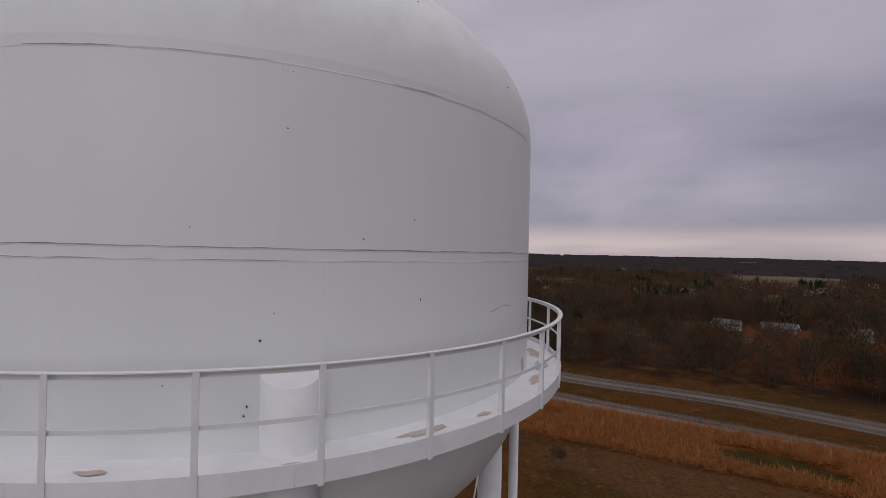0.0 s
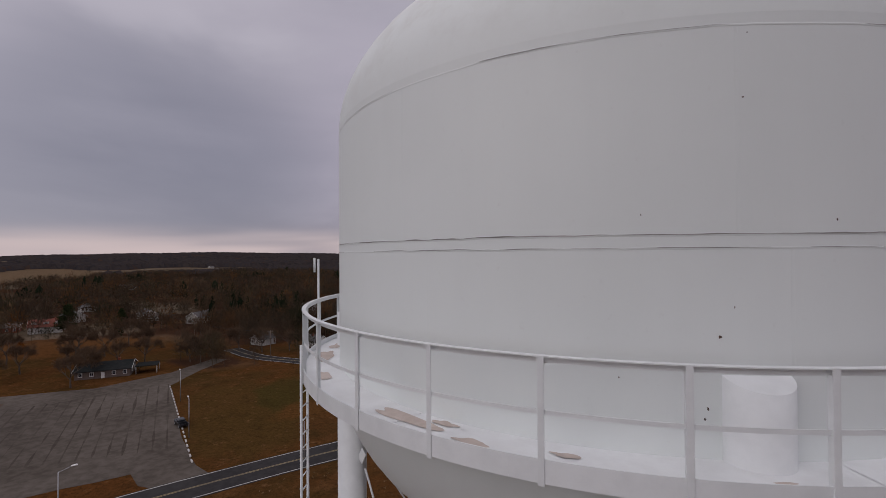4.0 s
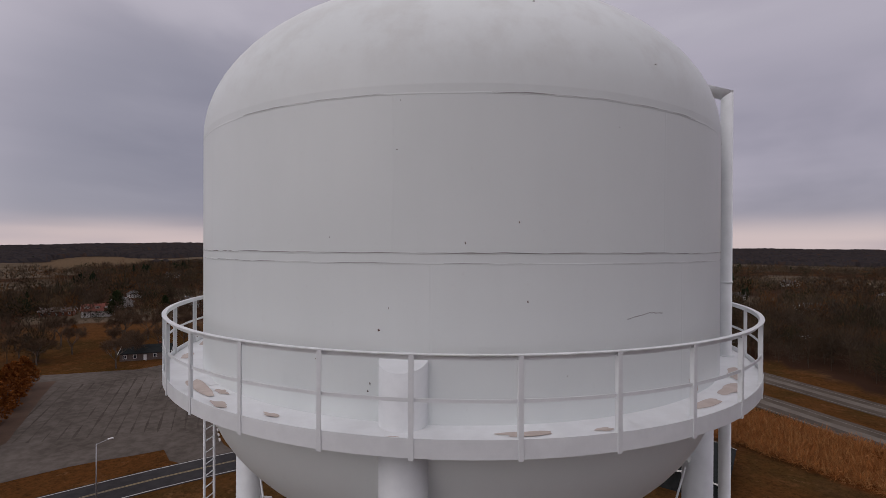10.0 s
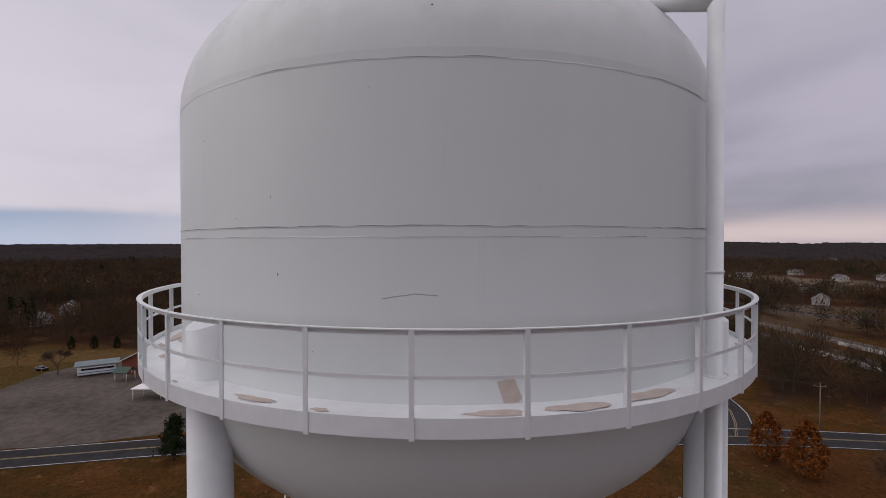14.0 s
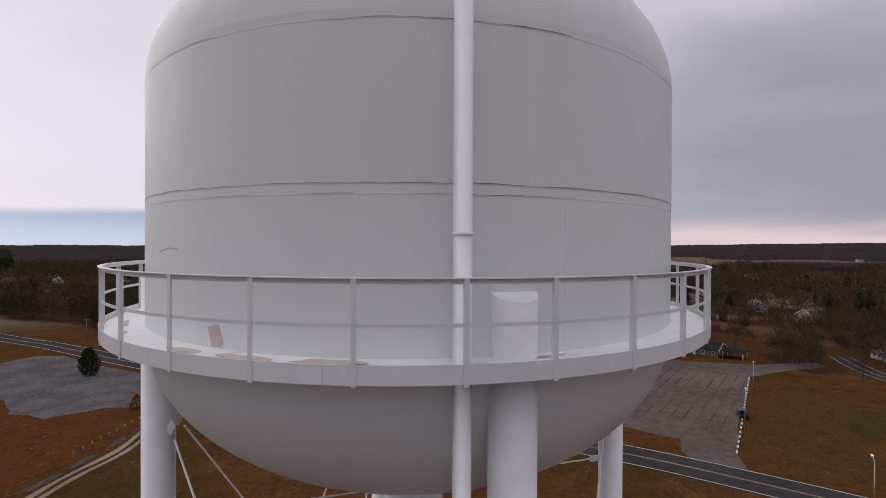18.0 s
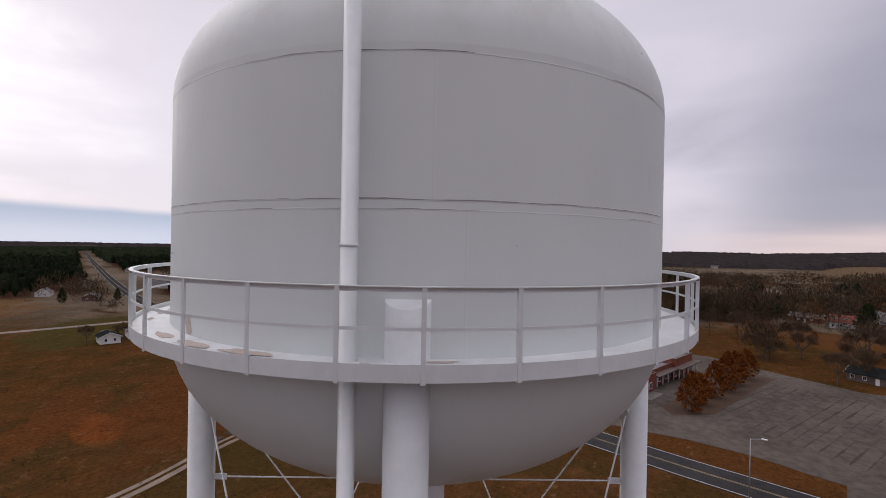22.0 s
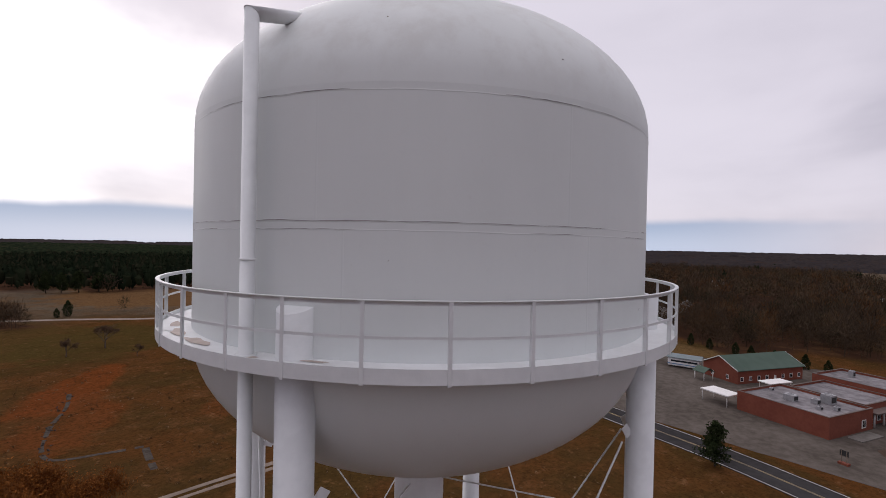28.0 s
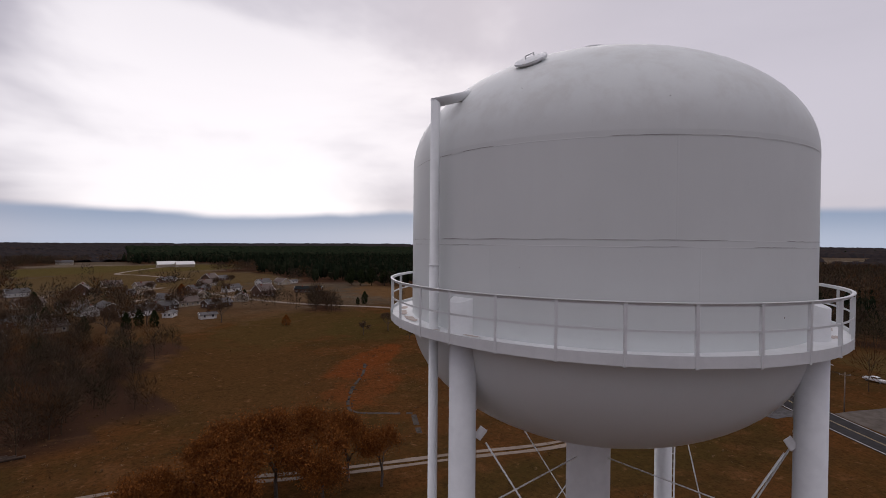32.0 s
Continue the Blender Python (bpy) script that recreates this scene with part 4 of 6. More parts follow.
plant(bare[1], [(-15, 92, 1.4), (-31, -197, 0.62), (-202, 86, 1.05), (-217, 61, 1.0), (-169, 112, 0.9), (-250, 84, 1.1), (-155, -57, 0.7), (-126, -191, 0.8), (123, -259, 1.0), (63, -303, 1.1), (103, -367, 1.0), (55, -337, 0.9), (59, -399, 1.1), (130, -298, 1.2), (121, -370, 0.9), (52, -444, 1.0), (171, -325, 1.1), (185, 197, 1.2), (164, 182, 1.0), (77, -234, 1.2), (-179, 82, 1.2), (-173, 125, 1.1), (-206, 118, 1.15), (-194, 134, 1.2), (-221, 98, 1.3), (-240, 108, 1.2)], rnd)
plant(bare[2], [(-8, 101, 1.2), (-20, 110, 1.2), (28, 80, 0.5), (-48, -181, 0.4), (-191, 87, 0.85), (-237, 66, 1.0), (-182, 120, 1.0), (-170, 136, 1.0), (-258, 63, 1.2), (-149, 145, 0.9), (38, -293, 0.9), (109, -285, 1.1), (82, -338, 1.0), (40, -385, 0.9), (126, -342, 1.1), (168, -284, 1.2), (44, -478, 1.0), (96, -417, 1.0), (172, -366, 1.0), (204, 222, 1.2), (148, 142, 0.9), (-25, 366, 1.2)], rnd)
rus = conical(41, 10.5, 7.6, M_RUSSET, "rounded tree with dense russet autumn leaves", low=0.08)
plant(rus, [(-124, 24, 0.95), (-132, 27, 0.85), (-140, 32, 0.9), (-149, 37, 1.0), (-158, 41, 0.95), (-31, 91, 0.9), (-38, 92, 0.8), (-167, 46, 0.9), (-27, -356, 0.7), (69, -374, 0.9)], rnd)
pine = pine_of(51, 7.5, 5.6, "dark green young pine beside the road")
plant(pine, [(-94, -8, 1.05), (-295, 130, 2.0), (-66, -440, 2.0), (-74, -434, 1.9), (-84, -432, 2.1), (-96, -428, 2.0), (-104, -83, 0.55)], rnd)
ever = conical(61, 8, 4.6, M_GREEN, "dense dark evergreen tree", low=0.03)
plant(ever, [(-52, -302, 1.0), (-174, -211, 1.0), (-125, -121, 1.1), (-129, -126, 0.9), (72, -244, 0.9), (68, -250, 1.0), (61, -247, 0.95), (88, -243, 0.9), (113, -273, 1.0), (30, -352, 0.8), (26, -361, 0.8), (20, -384, 0.6), (16, -388, 0.6), (12, -393, 0.6), (152, -290, 1.2), (133, -313, 1.4), (-47, -300, 0.6), (-192, -342, 1.1), (-220, -329, 1.0), (-290, 155, 1.4), (-259, 136, 0.9)] + [(-222 + 3.3 * k + 1.5 * noise.noise((k, 3, 0)), -46 + 7.8 * k, 0.6 + 0.25 * abs(noise.noise((k, 1, 5)))) for k in (0, 1, 2, 3.3, 4, 5, 6.2, 7)], rnd)
shrub = conical(71, 5.5, 4.6, M_OAK, "brown leafless roadside shrub", "shrub", 0.02)
plant(shrub, [(1, -233, 1.0), (-99, -85, 0.7), (-262, 96, 0.7), (40, -270, 0.8)], rnd)

# ---- woods ----
CLEAR = [(0, 0, 118, 118, 13, 0.0), (-16, -184, 74, 122, 38, 0.0), (-85, -114, 105, 66, 40, 0.0), (86, -336, 140, 115, 41, 0.16), (186, 233, 70, 38, -26, 0.1), (17, 412, 60, 30, 35, 0.12), (203, -766, 185, 135, 41, 0.0), (-112, -322, 105, 80, 75, 0.002), (-30, -395, 75, 78, 40, 0.003), (-168, -217, 60, 45, 50, 0.12), (-217, -359, 60, 40, 50, 0.2), (-140, 43, 72, 68, 55, 0.0), (-191, -66, 50, 46, 59, 0.03), (-241, 88, 82, 44, 46, 0.03)]
CLEAR += [(-305, 131, 46, 30, 46, 0.05), (-374, 230, 60, 25, 166, 0.1), (-93, 97, 52, 52, 20, 0.0), (-141, 161, 30, 20, 40, 0.1), (-73, 322, 80, 55, -14, 0.08), (60, 96, 95, 44, -33, 0.0), (168, 162, 50, 26, -6, 0.1), (-1311, 564, 500, 105, 157, 0.02), (-752, 547, 120, 26, 138, 0.05), (-11, -424, 60, 70, 40, 0.01), (-193, 16, 45, 45, 15, 0.0), (-144, -36, 40, 30, 18, 0.0), (-118, -63, 34, 28, 22, 0.0), (-95, -238, 75, 48, 127, 0.0)]
CLEAR += [(119, -545, 130, 150, 21, 0.04)]
LINES = [(bend(ROAD_A, 12), 19), (bend(ROAD_B, 12), 8), (bend(HWY_FAR, 12), 17), (bend(HWY_NEAR, 12), 17)]


def density(x, y):
    d = 1.0
    for cx, cy, rx, ry, turn, share in CLEAR:
        t = radians(turn)
        u = ((x - cx) * math.cos(t) + (y - cy) * math.sin(t)) / rx
        v = (-(x - cx) * math.sin(t) + (y - cy) * math.cos(t)) / ry
        if u * u + v * v < 1 + 0.35 * noise.noise((x * 0.03, y * 0.03, 2)):
            d = min(d, share)
    if d > 0:
        for line, w in LINES:
            for p in line:
                if abs(p.x - x) < w and abs(p.y - y) < w:
                    return 0.0
    if 44 + 8 * noise.noise((y * 0.05, 0, 5)) < x < 150 and -205 < y < min(-86, -140 + 1.6 * (x - 41)):
        return 1.0
    return d


def piney(x, y):
    """True where the dark pine plantation stands."""
    th = math.degrees(math.atan2(y, x)) % 360
    r = math.hypot(x, y)
    ragged = 1 + 0.6 * noise.noise((x * 0.03, y * 0.03, 8))
    for cx, cy, rx, ry in ((-259, -159, 22, 16), (-352, -142, 45, 22), (-284, -82, 12, 12), (-247, 196, 12, 12), (-317, 223, 14, 12)):
        if ((x - cx) / rx) ** 2 + ((y - cy) / ry) ** 2 < ragged:
            return True
    edge = 40 * noise.noise((th * 0.2, 0, 1))
    if 258 < th < 272 and 560 < r < 2600:
        return True
    return 228 < th < 284 and 430 + edge + 30 * max(0.0, 244 - th) < r < 2600 and not (266 < th and r < 900 + edge)


def field(x, y):
    """True on the open pale fields far out."""
    r = math.hypot(x, y)
    if r < 520 or piney(x, y):
        return False
    v = noise.noise((x * 0.0021, y * 0.0021, 6)) + 0.45 * noise.noise((x * 0.006, y * 0.006, 3))
    return v > 0.2


M_LAND = land()
bm = bmesh.new()
radii = [0, 40, 80] + [90 + 9 * k for k in range(38)] + [450 + 40 * k for k in range(26)] + [1520, 1620, 1800, 2200, 2650, 3150, 3700, 4250, 4800]
SEG = 360
prev = None
tone = []
for r in radii:
    ring = [bm.verts.new((r * math.cos(2 * math.pi * i / SEG), r * math.sin(2 * math.pi * i / SEG), relief(r * math.cos(2 * math.pi * i / SEG), r * math.sin(2 * math.pi * i / SEG)))) for i in range(SEG)] if r else [bm.verts.new((0, 0, 0))]
    for v in ring:
        tone.append(density(v.co.x, v.co.y) if 85 < r < 430 else (1.0 if r >= 430 and density(v.co.x, v.co.y) > 0.5 and not field(v.co.x, v.co.y) else 0.0))
    if prev:
        for i in range(SEG):
            if len(prev) == 1:
                bm.faces.new((prev[0], ring[i], ring[(i + 1) % SEG]))
            else:
                bm.faces.new((prev[i], ring[i], ring[(i + 1) % SEG], prev[(i + 1) % SEG])).smooth = True
    prev = ring
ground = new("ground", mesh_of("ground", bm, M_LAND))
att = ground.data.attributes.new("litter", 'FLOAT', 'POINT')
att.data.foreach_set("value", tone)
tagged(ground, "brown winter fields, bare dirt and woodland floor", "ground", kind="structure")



ICO_V = np.array([(0, 0, 1)] + [(0.894 * math.cos(radians(72 * i)), 0.894 * math.sin(radians(72 * i)), 0.447) for i in range(5)] + [(0.894 * math.cos(radians(72 * i + 36)), 0.894 * math.sin(radians(72 * i + 36)), -0.447) for i in range(5)] + [(0, 0, -1)])
ICO_F = np.array([(0, 1 + i, 1 + (i + 1) % 5) for i in range(5)] + [(1 + i, 6 + i, 1 + (i + 1) % 5) for i in range(5)] + [(1 + (i + 1) % 5, 6 + i, 6 + (i + 1) % 5) for i in range(5)] + [(11, 6 + (i + 1) % 5, 6 + i) for i in range(5)])


def wood(name, spots, k, spread, tri, mat, label, seed, tall, core=0.0, stems=True, thin=0.7, twig=0.0, limbed=True):
    """Many far trees in one mesh: each a loose crown of slivers over a stem, the farther ones round a solid core."""
    rng = np.random.default_rng(seed)
    s = np.array(spots, float)
    n = len(s)
    h = s[:, 3]
    hue = np.clip(rng.random(n), 0, 1)
    V, F, T, base = [], [], [], 0
    if k:
        rep = np.repeat(np.arange(n), k)
        q = rng.normal(0, 1, (n * k, 3))
        q /= np.linalg.norm(q, axis=1)[:, None]
        out = q.copy()
        q *= rng.random((n * k, 1)) ** 0.4
        hh = h[rep][:, None]
        if tall:
            zz = rng.random((n * k, 1)) ** 1.2
            c = np.concatenate([q[:, :2] * hh * spread * (1.05 - zz), hh * (0.15 + 0.85 * zz)], 1)
        else:
            wide = (spread * rng.uniform(0.8, 1.25, n))[rep][:, None]
            c = np.concatenate([q[:, :2] * hh * wide, hh * (0.56 + 0.44 * q[:, 2:])], 1)
        c += s[rep][:, :3]
        # the slivers face outwards and up, so that a crown is lit as a rounded whole
        nrm = out * 0.9 + np.array([0, 0, 0.5]) + rng.normal(0, 0.55, out.shape)
        nrm /= np.linalg.norm(nrm, axis=1)[:, None]
        a = np.cross(nrm, rng.normal(0, 1, nrm.shape))
        a /= np.linalg.norm(a, axis=1)[:, None]
        b = np.cross(nrm, a)
        t = hh * tri * rng.uniform(0.5, 1.5, (n * k, 1))
        if twig:
            d = out * 0.75 + np.array([0, 0, 0.75]) + rng.normal(0, 0.35, out.shape)
            d /= np.linalg.norm(d, axis=1)[:, None]
            a = np.cross(d, nrm)
            a *= hh * twig * rng.uniform(0.6, 1.4, (n * k, 1)) / np.linalg.norm(a, axis=1)[:, None]
            V.append(np.stack([c - a, c + a, c + d * t * 3], 1).reshape(-1, 3))
        else:
            V.append(np.stack([c - a * t, c + a * t + b * t * 0.2 * thin, c - a * t * 0.2 + b * t * thin], 1).reshape(-1, 3))
        F.append(np.arange(n * k * 3).reshape(-1, 3))
        T.append(np.repeat(hue[rep], 3))
        base += n * k * 3
    if twig and limbed:
        # limbs from the stem into the crown
        rep = np.repeat(np.arange(n), 9)
        hh = h[rep][:, None]
        q = rng.normal(0, 1, (len(rep), 3))
        q /= np.linalg.norm(q, axis=1)[:, None]
        foot = s[rep][:, :3] + np.concatenate([0 * hh, 0 * hh, hh * rng.uniform(0.22, 0.6, hh.shape)], 1)
        tip = s[rep][:, :3] + np.concatenate([q[:, :2] * hh * spread * 0.8, hh * (0.66 + 0.26 * np.abs(q[:, 2:]))], 1)
        w = hh * 0.006
        V.append(np.stack([foot + w * np.array([[1.0, 0, 0]]), foot + w * np.array([[-0.5, 0.87, 0]]), foot + w * np.array([[-0.5, -0.87, 0]]), tip], 1).reshape(-1, 3))
        F.append((np.array([(0, 1, 3), (1, 2, 3), (2, 0, 3)])[None] + 4 * np.arange(len(rep))[:, None, None]).reshape(-1, 3) + base)
        T.append(np.full(len(rep) * 4, 0.36))
        base += 4 * len(rep)
    if core:
        dims = np.stack([h * spread, h * spread, h * 0.44], 1) * core
        if tall:
            dims = np.stack([h * spread * 0.6, h * spread * 0.6, h * 0.42], 1) * core
        v = ICO_V[None] * dims[:, None, :] * rng.uniform(0.35, 1.3, (n, 12, 1))
        turn = rng.uniform(0, 6.3, n)
        cs, sn = np.cos(turn)[:, None], np.sin(turn)[:, None]
        v = np.stack([v[:, :, 0] * cs - v[:, :, 1] * sn, v[:, :, 0] * sn + v[:, :, 1] * cs, v[:, :, 2]], 2)
        v += s[:, None, :3]
        v[:, :, 2] += (h * 0.52)[:, None]
        V.append(v.reshape(-1, 3))
        F.append((ICO_F[None] + 12 * np.arange(n)[:, None, None]).reshape(-1, 3) + base)
        T.append(np.repeat(hue, 12))
        base += 12 * n
    if stems:
        foot, top = s[:, :3], s[:, :3] + np.stack([0 * h, 0 * h, h * 0.8], 1)
        w = (h * 0.011)[:, None]
        V.append(np.stack([foot + w * np.array([[1.0, 0, 0]]), foot + w * np.array([[-0.5, 0.87, 0]]), foot + w * np.array([[-0.5, -0.87, 0]]), top], 1).reshape(-1, 3))
        F.append((np.array([(0, 1, 3), (1, 2, 3), (2, 0, 3)])[None] + 4 * np.arange(n)[:, None, None]).reshape(-1, 3) + base)
        T.append(np.repeat(np.full(n, 0.36), 4))
    v, f, tone_ = np.concatenate(V), np.concatenate(F), np.concatenate(T)
    me = bpy.data.meshes.new(name)
    me.vertices.add(len(v))
    me.vertices.foreach_set("co", np.ascontiguousarray(v, dtype=np.float32).ravel())
    me.loops.add(len(f) * 3)
    me.loops.foreach_set("vertex_index", np.ascontiguousarray(f, dtype=np.int32).ravel())
    me.polygons.add(len(f))
    me.polygons.foreach_set("loop_start", np.arange(0, 3 * len(f), 3, dtype=np.int32))
    me.polygons.foreach_set("use_smooth", np.zeros(len(f), dtype=bool))
    me.update(calc_edges=True)
    me.attributes.new("tone", 'FLOAT', 'POINT').data.foreach_set("value", tone_.astype(np.float32))
    me.materials.append(mat)
    return tagged(new(name, me), label, "woods", kind="stuff")


rs = random.Random(9)
HOMES = []
while len(HOMES) < 70:
    r, th = rs.uniform(300, 760) if len(HOMES) < 46 else rs.uniform(760, 1700), radians(rs.uniform(32, 235))
    x, y = r * math.cos(th), r * math.sin(th)
    if density(x, y) > 0.5 and all((x - a) ** 2 + (y - b) ** 2 > 1600 for a, b, c in HOMES):
        HOMES.append((x, y, rs.uniform(0, 180)))
YARD = set()
for x, y, turn in HOMES:
    d = 1.0 / math.hypot(x, y)
    # the yard opens towards the tower
    for k in range(-2, 4):
        cx, cy = x - x * d * 8 * k, y - y * d * 8 * k
        for i in (-1, 0, 1):
            YARD.add((round((cx + 9 * i * -y * d) / 10), round((cy + 9 * i * x * d) / 10)))
rnd = random.Random(5)
near_w, near_p, hid_w, mid_w, mid_p, far_w, far_p = [], [], [], [], [], [], []
for r0, r1, area, w_list, p_list, h0, h1 in ((105, 420, 34, near_w, near_p, 8, 17), (420, 1100, 72, mid_w, mid_p, 8, 17), (1100, 3300, 1000, far_w, far_p, 8, 15)):
    count = int(math.pi * (r1 * r1 - r0 * r0) / area)
    for k in range(count):
        r, th = math.sqrt(rnd.uniform(r0 * r0, r1 * r1)), rnd.uniform(0, 2 * math.pi)
        if 306 < math.degrees(th) and r < 3000:
            continue
        x, y = r * math.cos(th), r * math.sin(th)
        if (round(x / 10), round(y / 10)) in YARD:
            continue
        gap = noise.noise((x * 0.016, y * 0.016, 21)) < -0.38 and r > 190 and not piney(x, y)
        if rnd.random() < density(x, y) * (0.008 if field(x, y) else (0.12 if gap else 0.95)):
            p = piney(x, y) or (noise.noise((x * 0.02, y * 0.02, 12)) > 0.52 and r > 260)
            tall = 0.8 + 0.35 * noise.noise((x * 0.011, y * 0.011, 31)) + 0.15
            (p_list if p else (hid_w if w_list is near_w and r > 260 else w_list)).append((x, y, relief(x, y), rnd.uniform(h0, h1) * (1.12 if p else tall) * (0.72 if x > 30 and -210 < y < -80 else 1.0)))
wood("near_woods", near_w, 400, 0.32, 0.04, M_WOODS, "brown leafless woods round the fields", 1, False, twig=0.006)
wood("middle_woods", hid_w, 150, 0.36, 0.05, M_WOODS, "brown leafless woods beyond the fields", 9, False, 0.0, twig=0.012)
wood("near_pines", near_p, 110, 0.26, 0.045, M_PINES, "dark green pines among bare trees", 2, True, 0.7)
wood("distant_woods", mid_w, 42, 0.42, 0.055, M_WOODS, "distant brown leafless woods", 3, False, 0.0, False, twig=0.026, limbed=False)
wood("distant_pines", mid_p, 22, 0.3, 0.08, M_PINES, "distant dark pine plantation", 4, True, 1.0, False)


def canopy(name, mat, label, dark):
    """The far woods or pines as one rough sheet of treetops that leaves the fields open."""
    rng = np.random.default_rng(17)
    rings = [1080 * 1.0145 ** k for k in range(98)]
    seg = 1150
    a0, a1 = radians(8), radians(312)
    verts, tone_, wood_ = [], [], []
    for r in rings:
        for i in range(seg):
            th = a0 + (a1 - a0) * i / (seg - 1)
            x, y = r * math.cos(th), r * math.sin(th)
            ok = not field(x, y) and piney(x, y) == dark and (r > 2200 or density(x, y) > 0.3)
            lump = 3.0 * noise.noise((x * 0.03, y * 0.03, 1)) + rng.uniform(-2.2, 2.8)
            tall = 4.0 + 8.0 * min(1.0, (r - 1080) / 500.0)
            verts.append((x, y, relief(x, y) + (tall + lump * tall / 12.0 if ok else 0.5)))
            tone_.append(min(1.0, max(0.0, 0.5 + 0.45 * noise.noise((x * 0.012, y * 0.012, 4)) + rng.uniform(-0.35, 0.35))))
            wood_.append(ok)
    faces = []
    for j in range(len(rings) - 1):
        for i in range(seg - 1):
            q = (j * seg + i, (j + 1) * seg + i, (j + 1) * seg + i + 1, j * seg + i + 1)
            if sum(wood_[k] for k in q) >= 1:
                faces.append(q)
    me = bpy.data.meshes.new(name)
    used = sorted({k for q in faces for k in q})
    index = {k: i for i, k in enumerate(used)}
    tone_ = [tone_[k] for k in used]
    me.from_pydata([verts[k] for k in used], [], [tuple(index[k] for k in q) for q in faces])
    me.attributes.new("tone", 'FLOAT', 'POINT').data.foreach_set("value", tone_)
    me.materials.append(mat)
    tagged(new(name, me), label, "woods", kind="stuff")


canopy("far_woods", M_HAZEWOODS, "far brown-grey woods on the low hills", False)
canopy("far_pine_woods", M_PINES, "far dark pine woods on level land", True)
if far_p:
    wood("far_pines", far_p, 0, 0.6, 0.3, M_PINES, "far dark pines on the low hills", 6, True, 1.0, False)

# reeds along the highway
M_REED = woods_material("dry_reeds", ((0.33, 0.13, 0.042), (0.22, 0.09, 0.032), (0.36, 0.18, 0.07), (0.26, 0.11, 0.04)))
spots = []
for k in range(15000):
    f, s = rnd.random(), rnd.uniform(-1, 1)
    x, y = 10 + 104 * f + 6 * s, 120 - 58 * f + 10 * s
    if noise.noise((x * 0.07, y * 0.07, 3)) > -0.45 and abs((x - 75) * 0.85 - (y - 82) * 0.53) > 11 + 3 * noise.noise((x * 0.2, y * 0.2, 6)) or abs((x - 75) * 0.53 + (y - 82) * 0.85) > 5.5 + 2 * noise.noise((x * 0.2, y * 0.2, 8)):
        spots.append((x, y, 0, rnd.uniform(1.1, 2.0)))
wood("dry_reeds", spots, 9, 0.22, 0.22, M_REED, "orange-brown dry reeds beside the highway", 7, False, stems=False, twig=0.03, limbed=False)
# rough tufts of dead grass over the near fields
M_TUFT = woods_material("dead_grass", ((0.12, 0.072, 0.032), (0.08, 0.05, 0.024), (0.17, 0.11, 0.058)))
spots = []
for k in range(9000):
    r, th = math.sqrt(rnd.uniform(25 ** 2, 190 ** 2)), rnd.uniform(radians(105), radians(300))
    x, y = r * math.cos(th), r * math.sin(th)
    if x > -86 + 0.4 * max(0, y) and noise.noise((x * 0.04, y * 0.04, 9)) > 0.02:
        spots.append((x, y, 0, rnd.uniform(0.2, 0.5)))
wood("grass_tufts", spots, 5, 0.7, 0.5, M_TUFT, "tufts of dead grass in the fields", 8, False)

# ---- buildings ----
M_BRICK = material("red_brick", (0.155, 0.036, 0.018), (0.205, 0.055, 0.03), 1.5, 0.9, bump=0.2, bump_scale=6)
M_MEMBRANE = material("pale_roof_membrane", (0.12, 0.112, 0.116), (0.26, 0.245, 0.255), 0.5, 0.9, coarse=0.12, spec=0.1)
M_DARKROOF = material("dark_shingles", (0.016, 0.018, 0.018), (0.03, 0.032, 0.032), 1.2, 0.9, bump=0.2, bump_scale=5, spec=0.0)
M_BROWNROOF = material("brown_shingles", (0.09, 0.065, 0.055), (0.14, 0.105, 0.09), 1.2, 0.9)
M_GREYROOF = material("grey_shingles", (0.085, 0.08, 0.082), (0.14, 0.132, 0.13), 1.2, 0.9, spec=0.1)
M_GREENROOF = material("green_metal_roof", (0.042, 0.075, 0.054), (0.06, 0.098, 0.074), 0.3, 0.6, spec=0.25)
M_REDROOF = material("red_shingles", (0.14, 0.035, 0.022), (0.2, 0.06, 0.04), 1.2, 0.9)
M_SIDING = material("white_siding", (0.7, 0.69, 0.67), (0.6, 0.59, 0.57), 1.5, 0.7)
M_TAN = material("tan_siding", (0.36, 0.3, 0.23), (0.44, 0.38, 0.3), 1.5, 0.8)
M_TRIM = material("white_trim", (0.78, 0.77, 0.75), (0.66, 0.65, 0.63), 2.0, 0.6)
M_STEEL = material("grey_steel", (0.3, 0.3, 0.31), (0.42, 0.42, 0.43), 2.0, 0.45, 0.6)
M_WOODPOLE = material("weathered_pole", (0.16, 0.12, 0.09), (0.24, 0.19, 0.15), 2.0, 0.9)
M_TYRE = material("black_rubber", (0.02, 0.02, 0.02), (0.035, 0.035, 0.035), 4.0, 0.9)
M_BLACKCAR = material("black_car_paint", (0.012, 0.013, 0.016), (0.02, 0.02, 0.024), 1.0, 0.25)
M_WHITECAR = material("white_car_paint", (0.72, 0.72, 0.72), (0.64, 0.64, 0.64), 1.0, 0.3)
M_BLUE = material("blue_stripe", (0.08, 0.2, 0.34), (0.12, 0.26, 0.4), 1.0, 0.5)
M_TARP = material("grey_green_metal_roof", (0.12, 0.16, 0.17), (0.18, 0.22, 0.23), 0.6, 0.5)


M_DULLBRICK = material("dull_brick", (0.1, 0.062, 0.048), (0.15, 0.095, 0.075), 1.5, 0.9, spec=0.1)
M_PALE = material("pale_siding", (0.34, 0.325, 0.3), (0.42, 0.4, 0.37), 1.5, 0.8, spec=0.1)


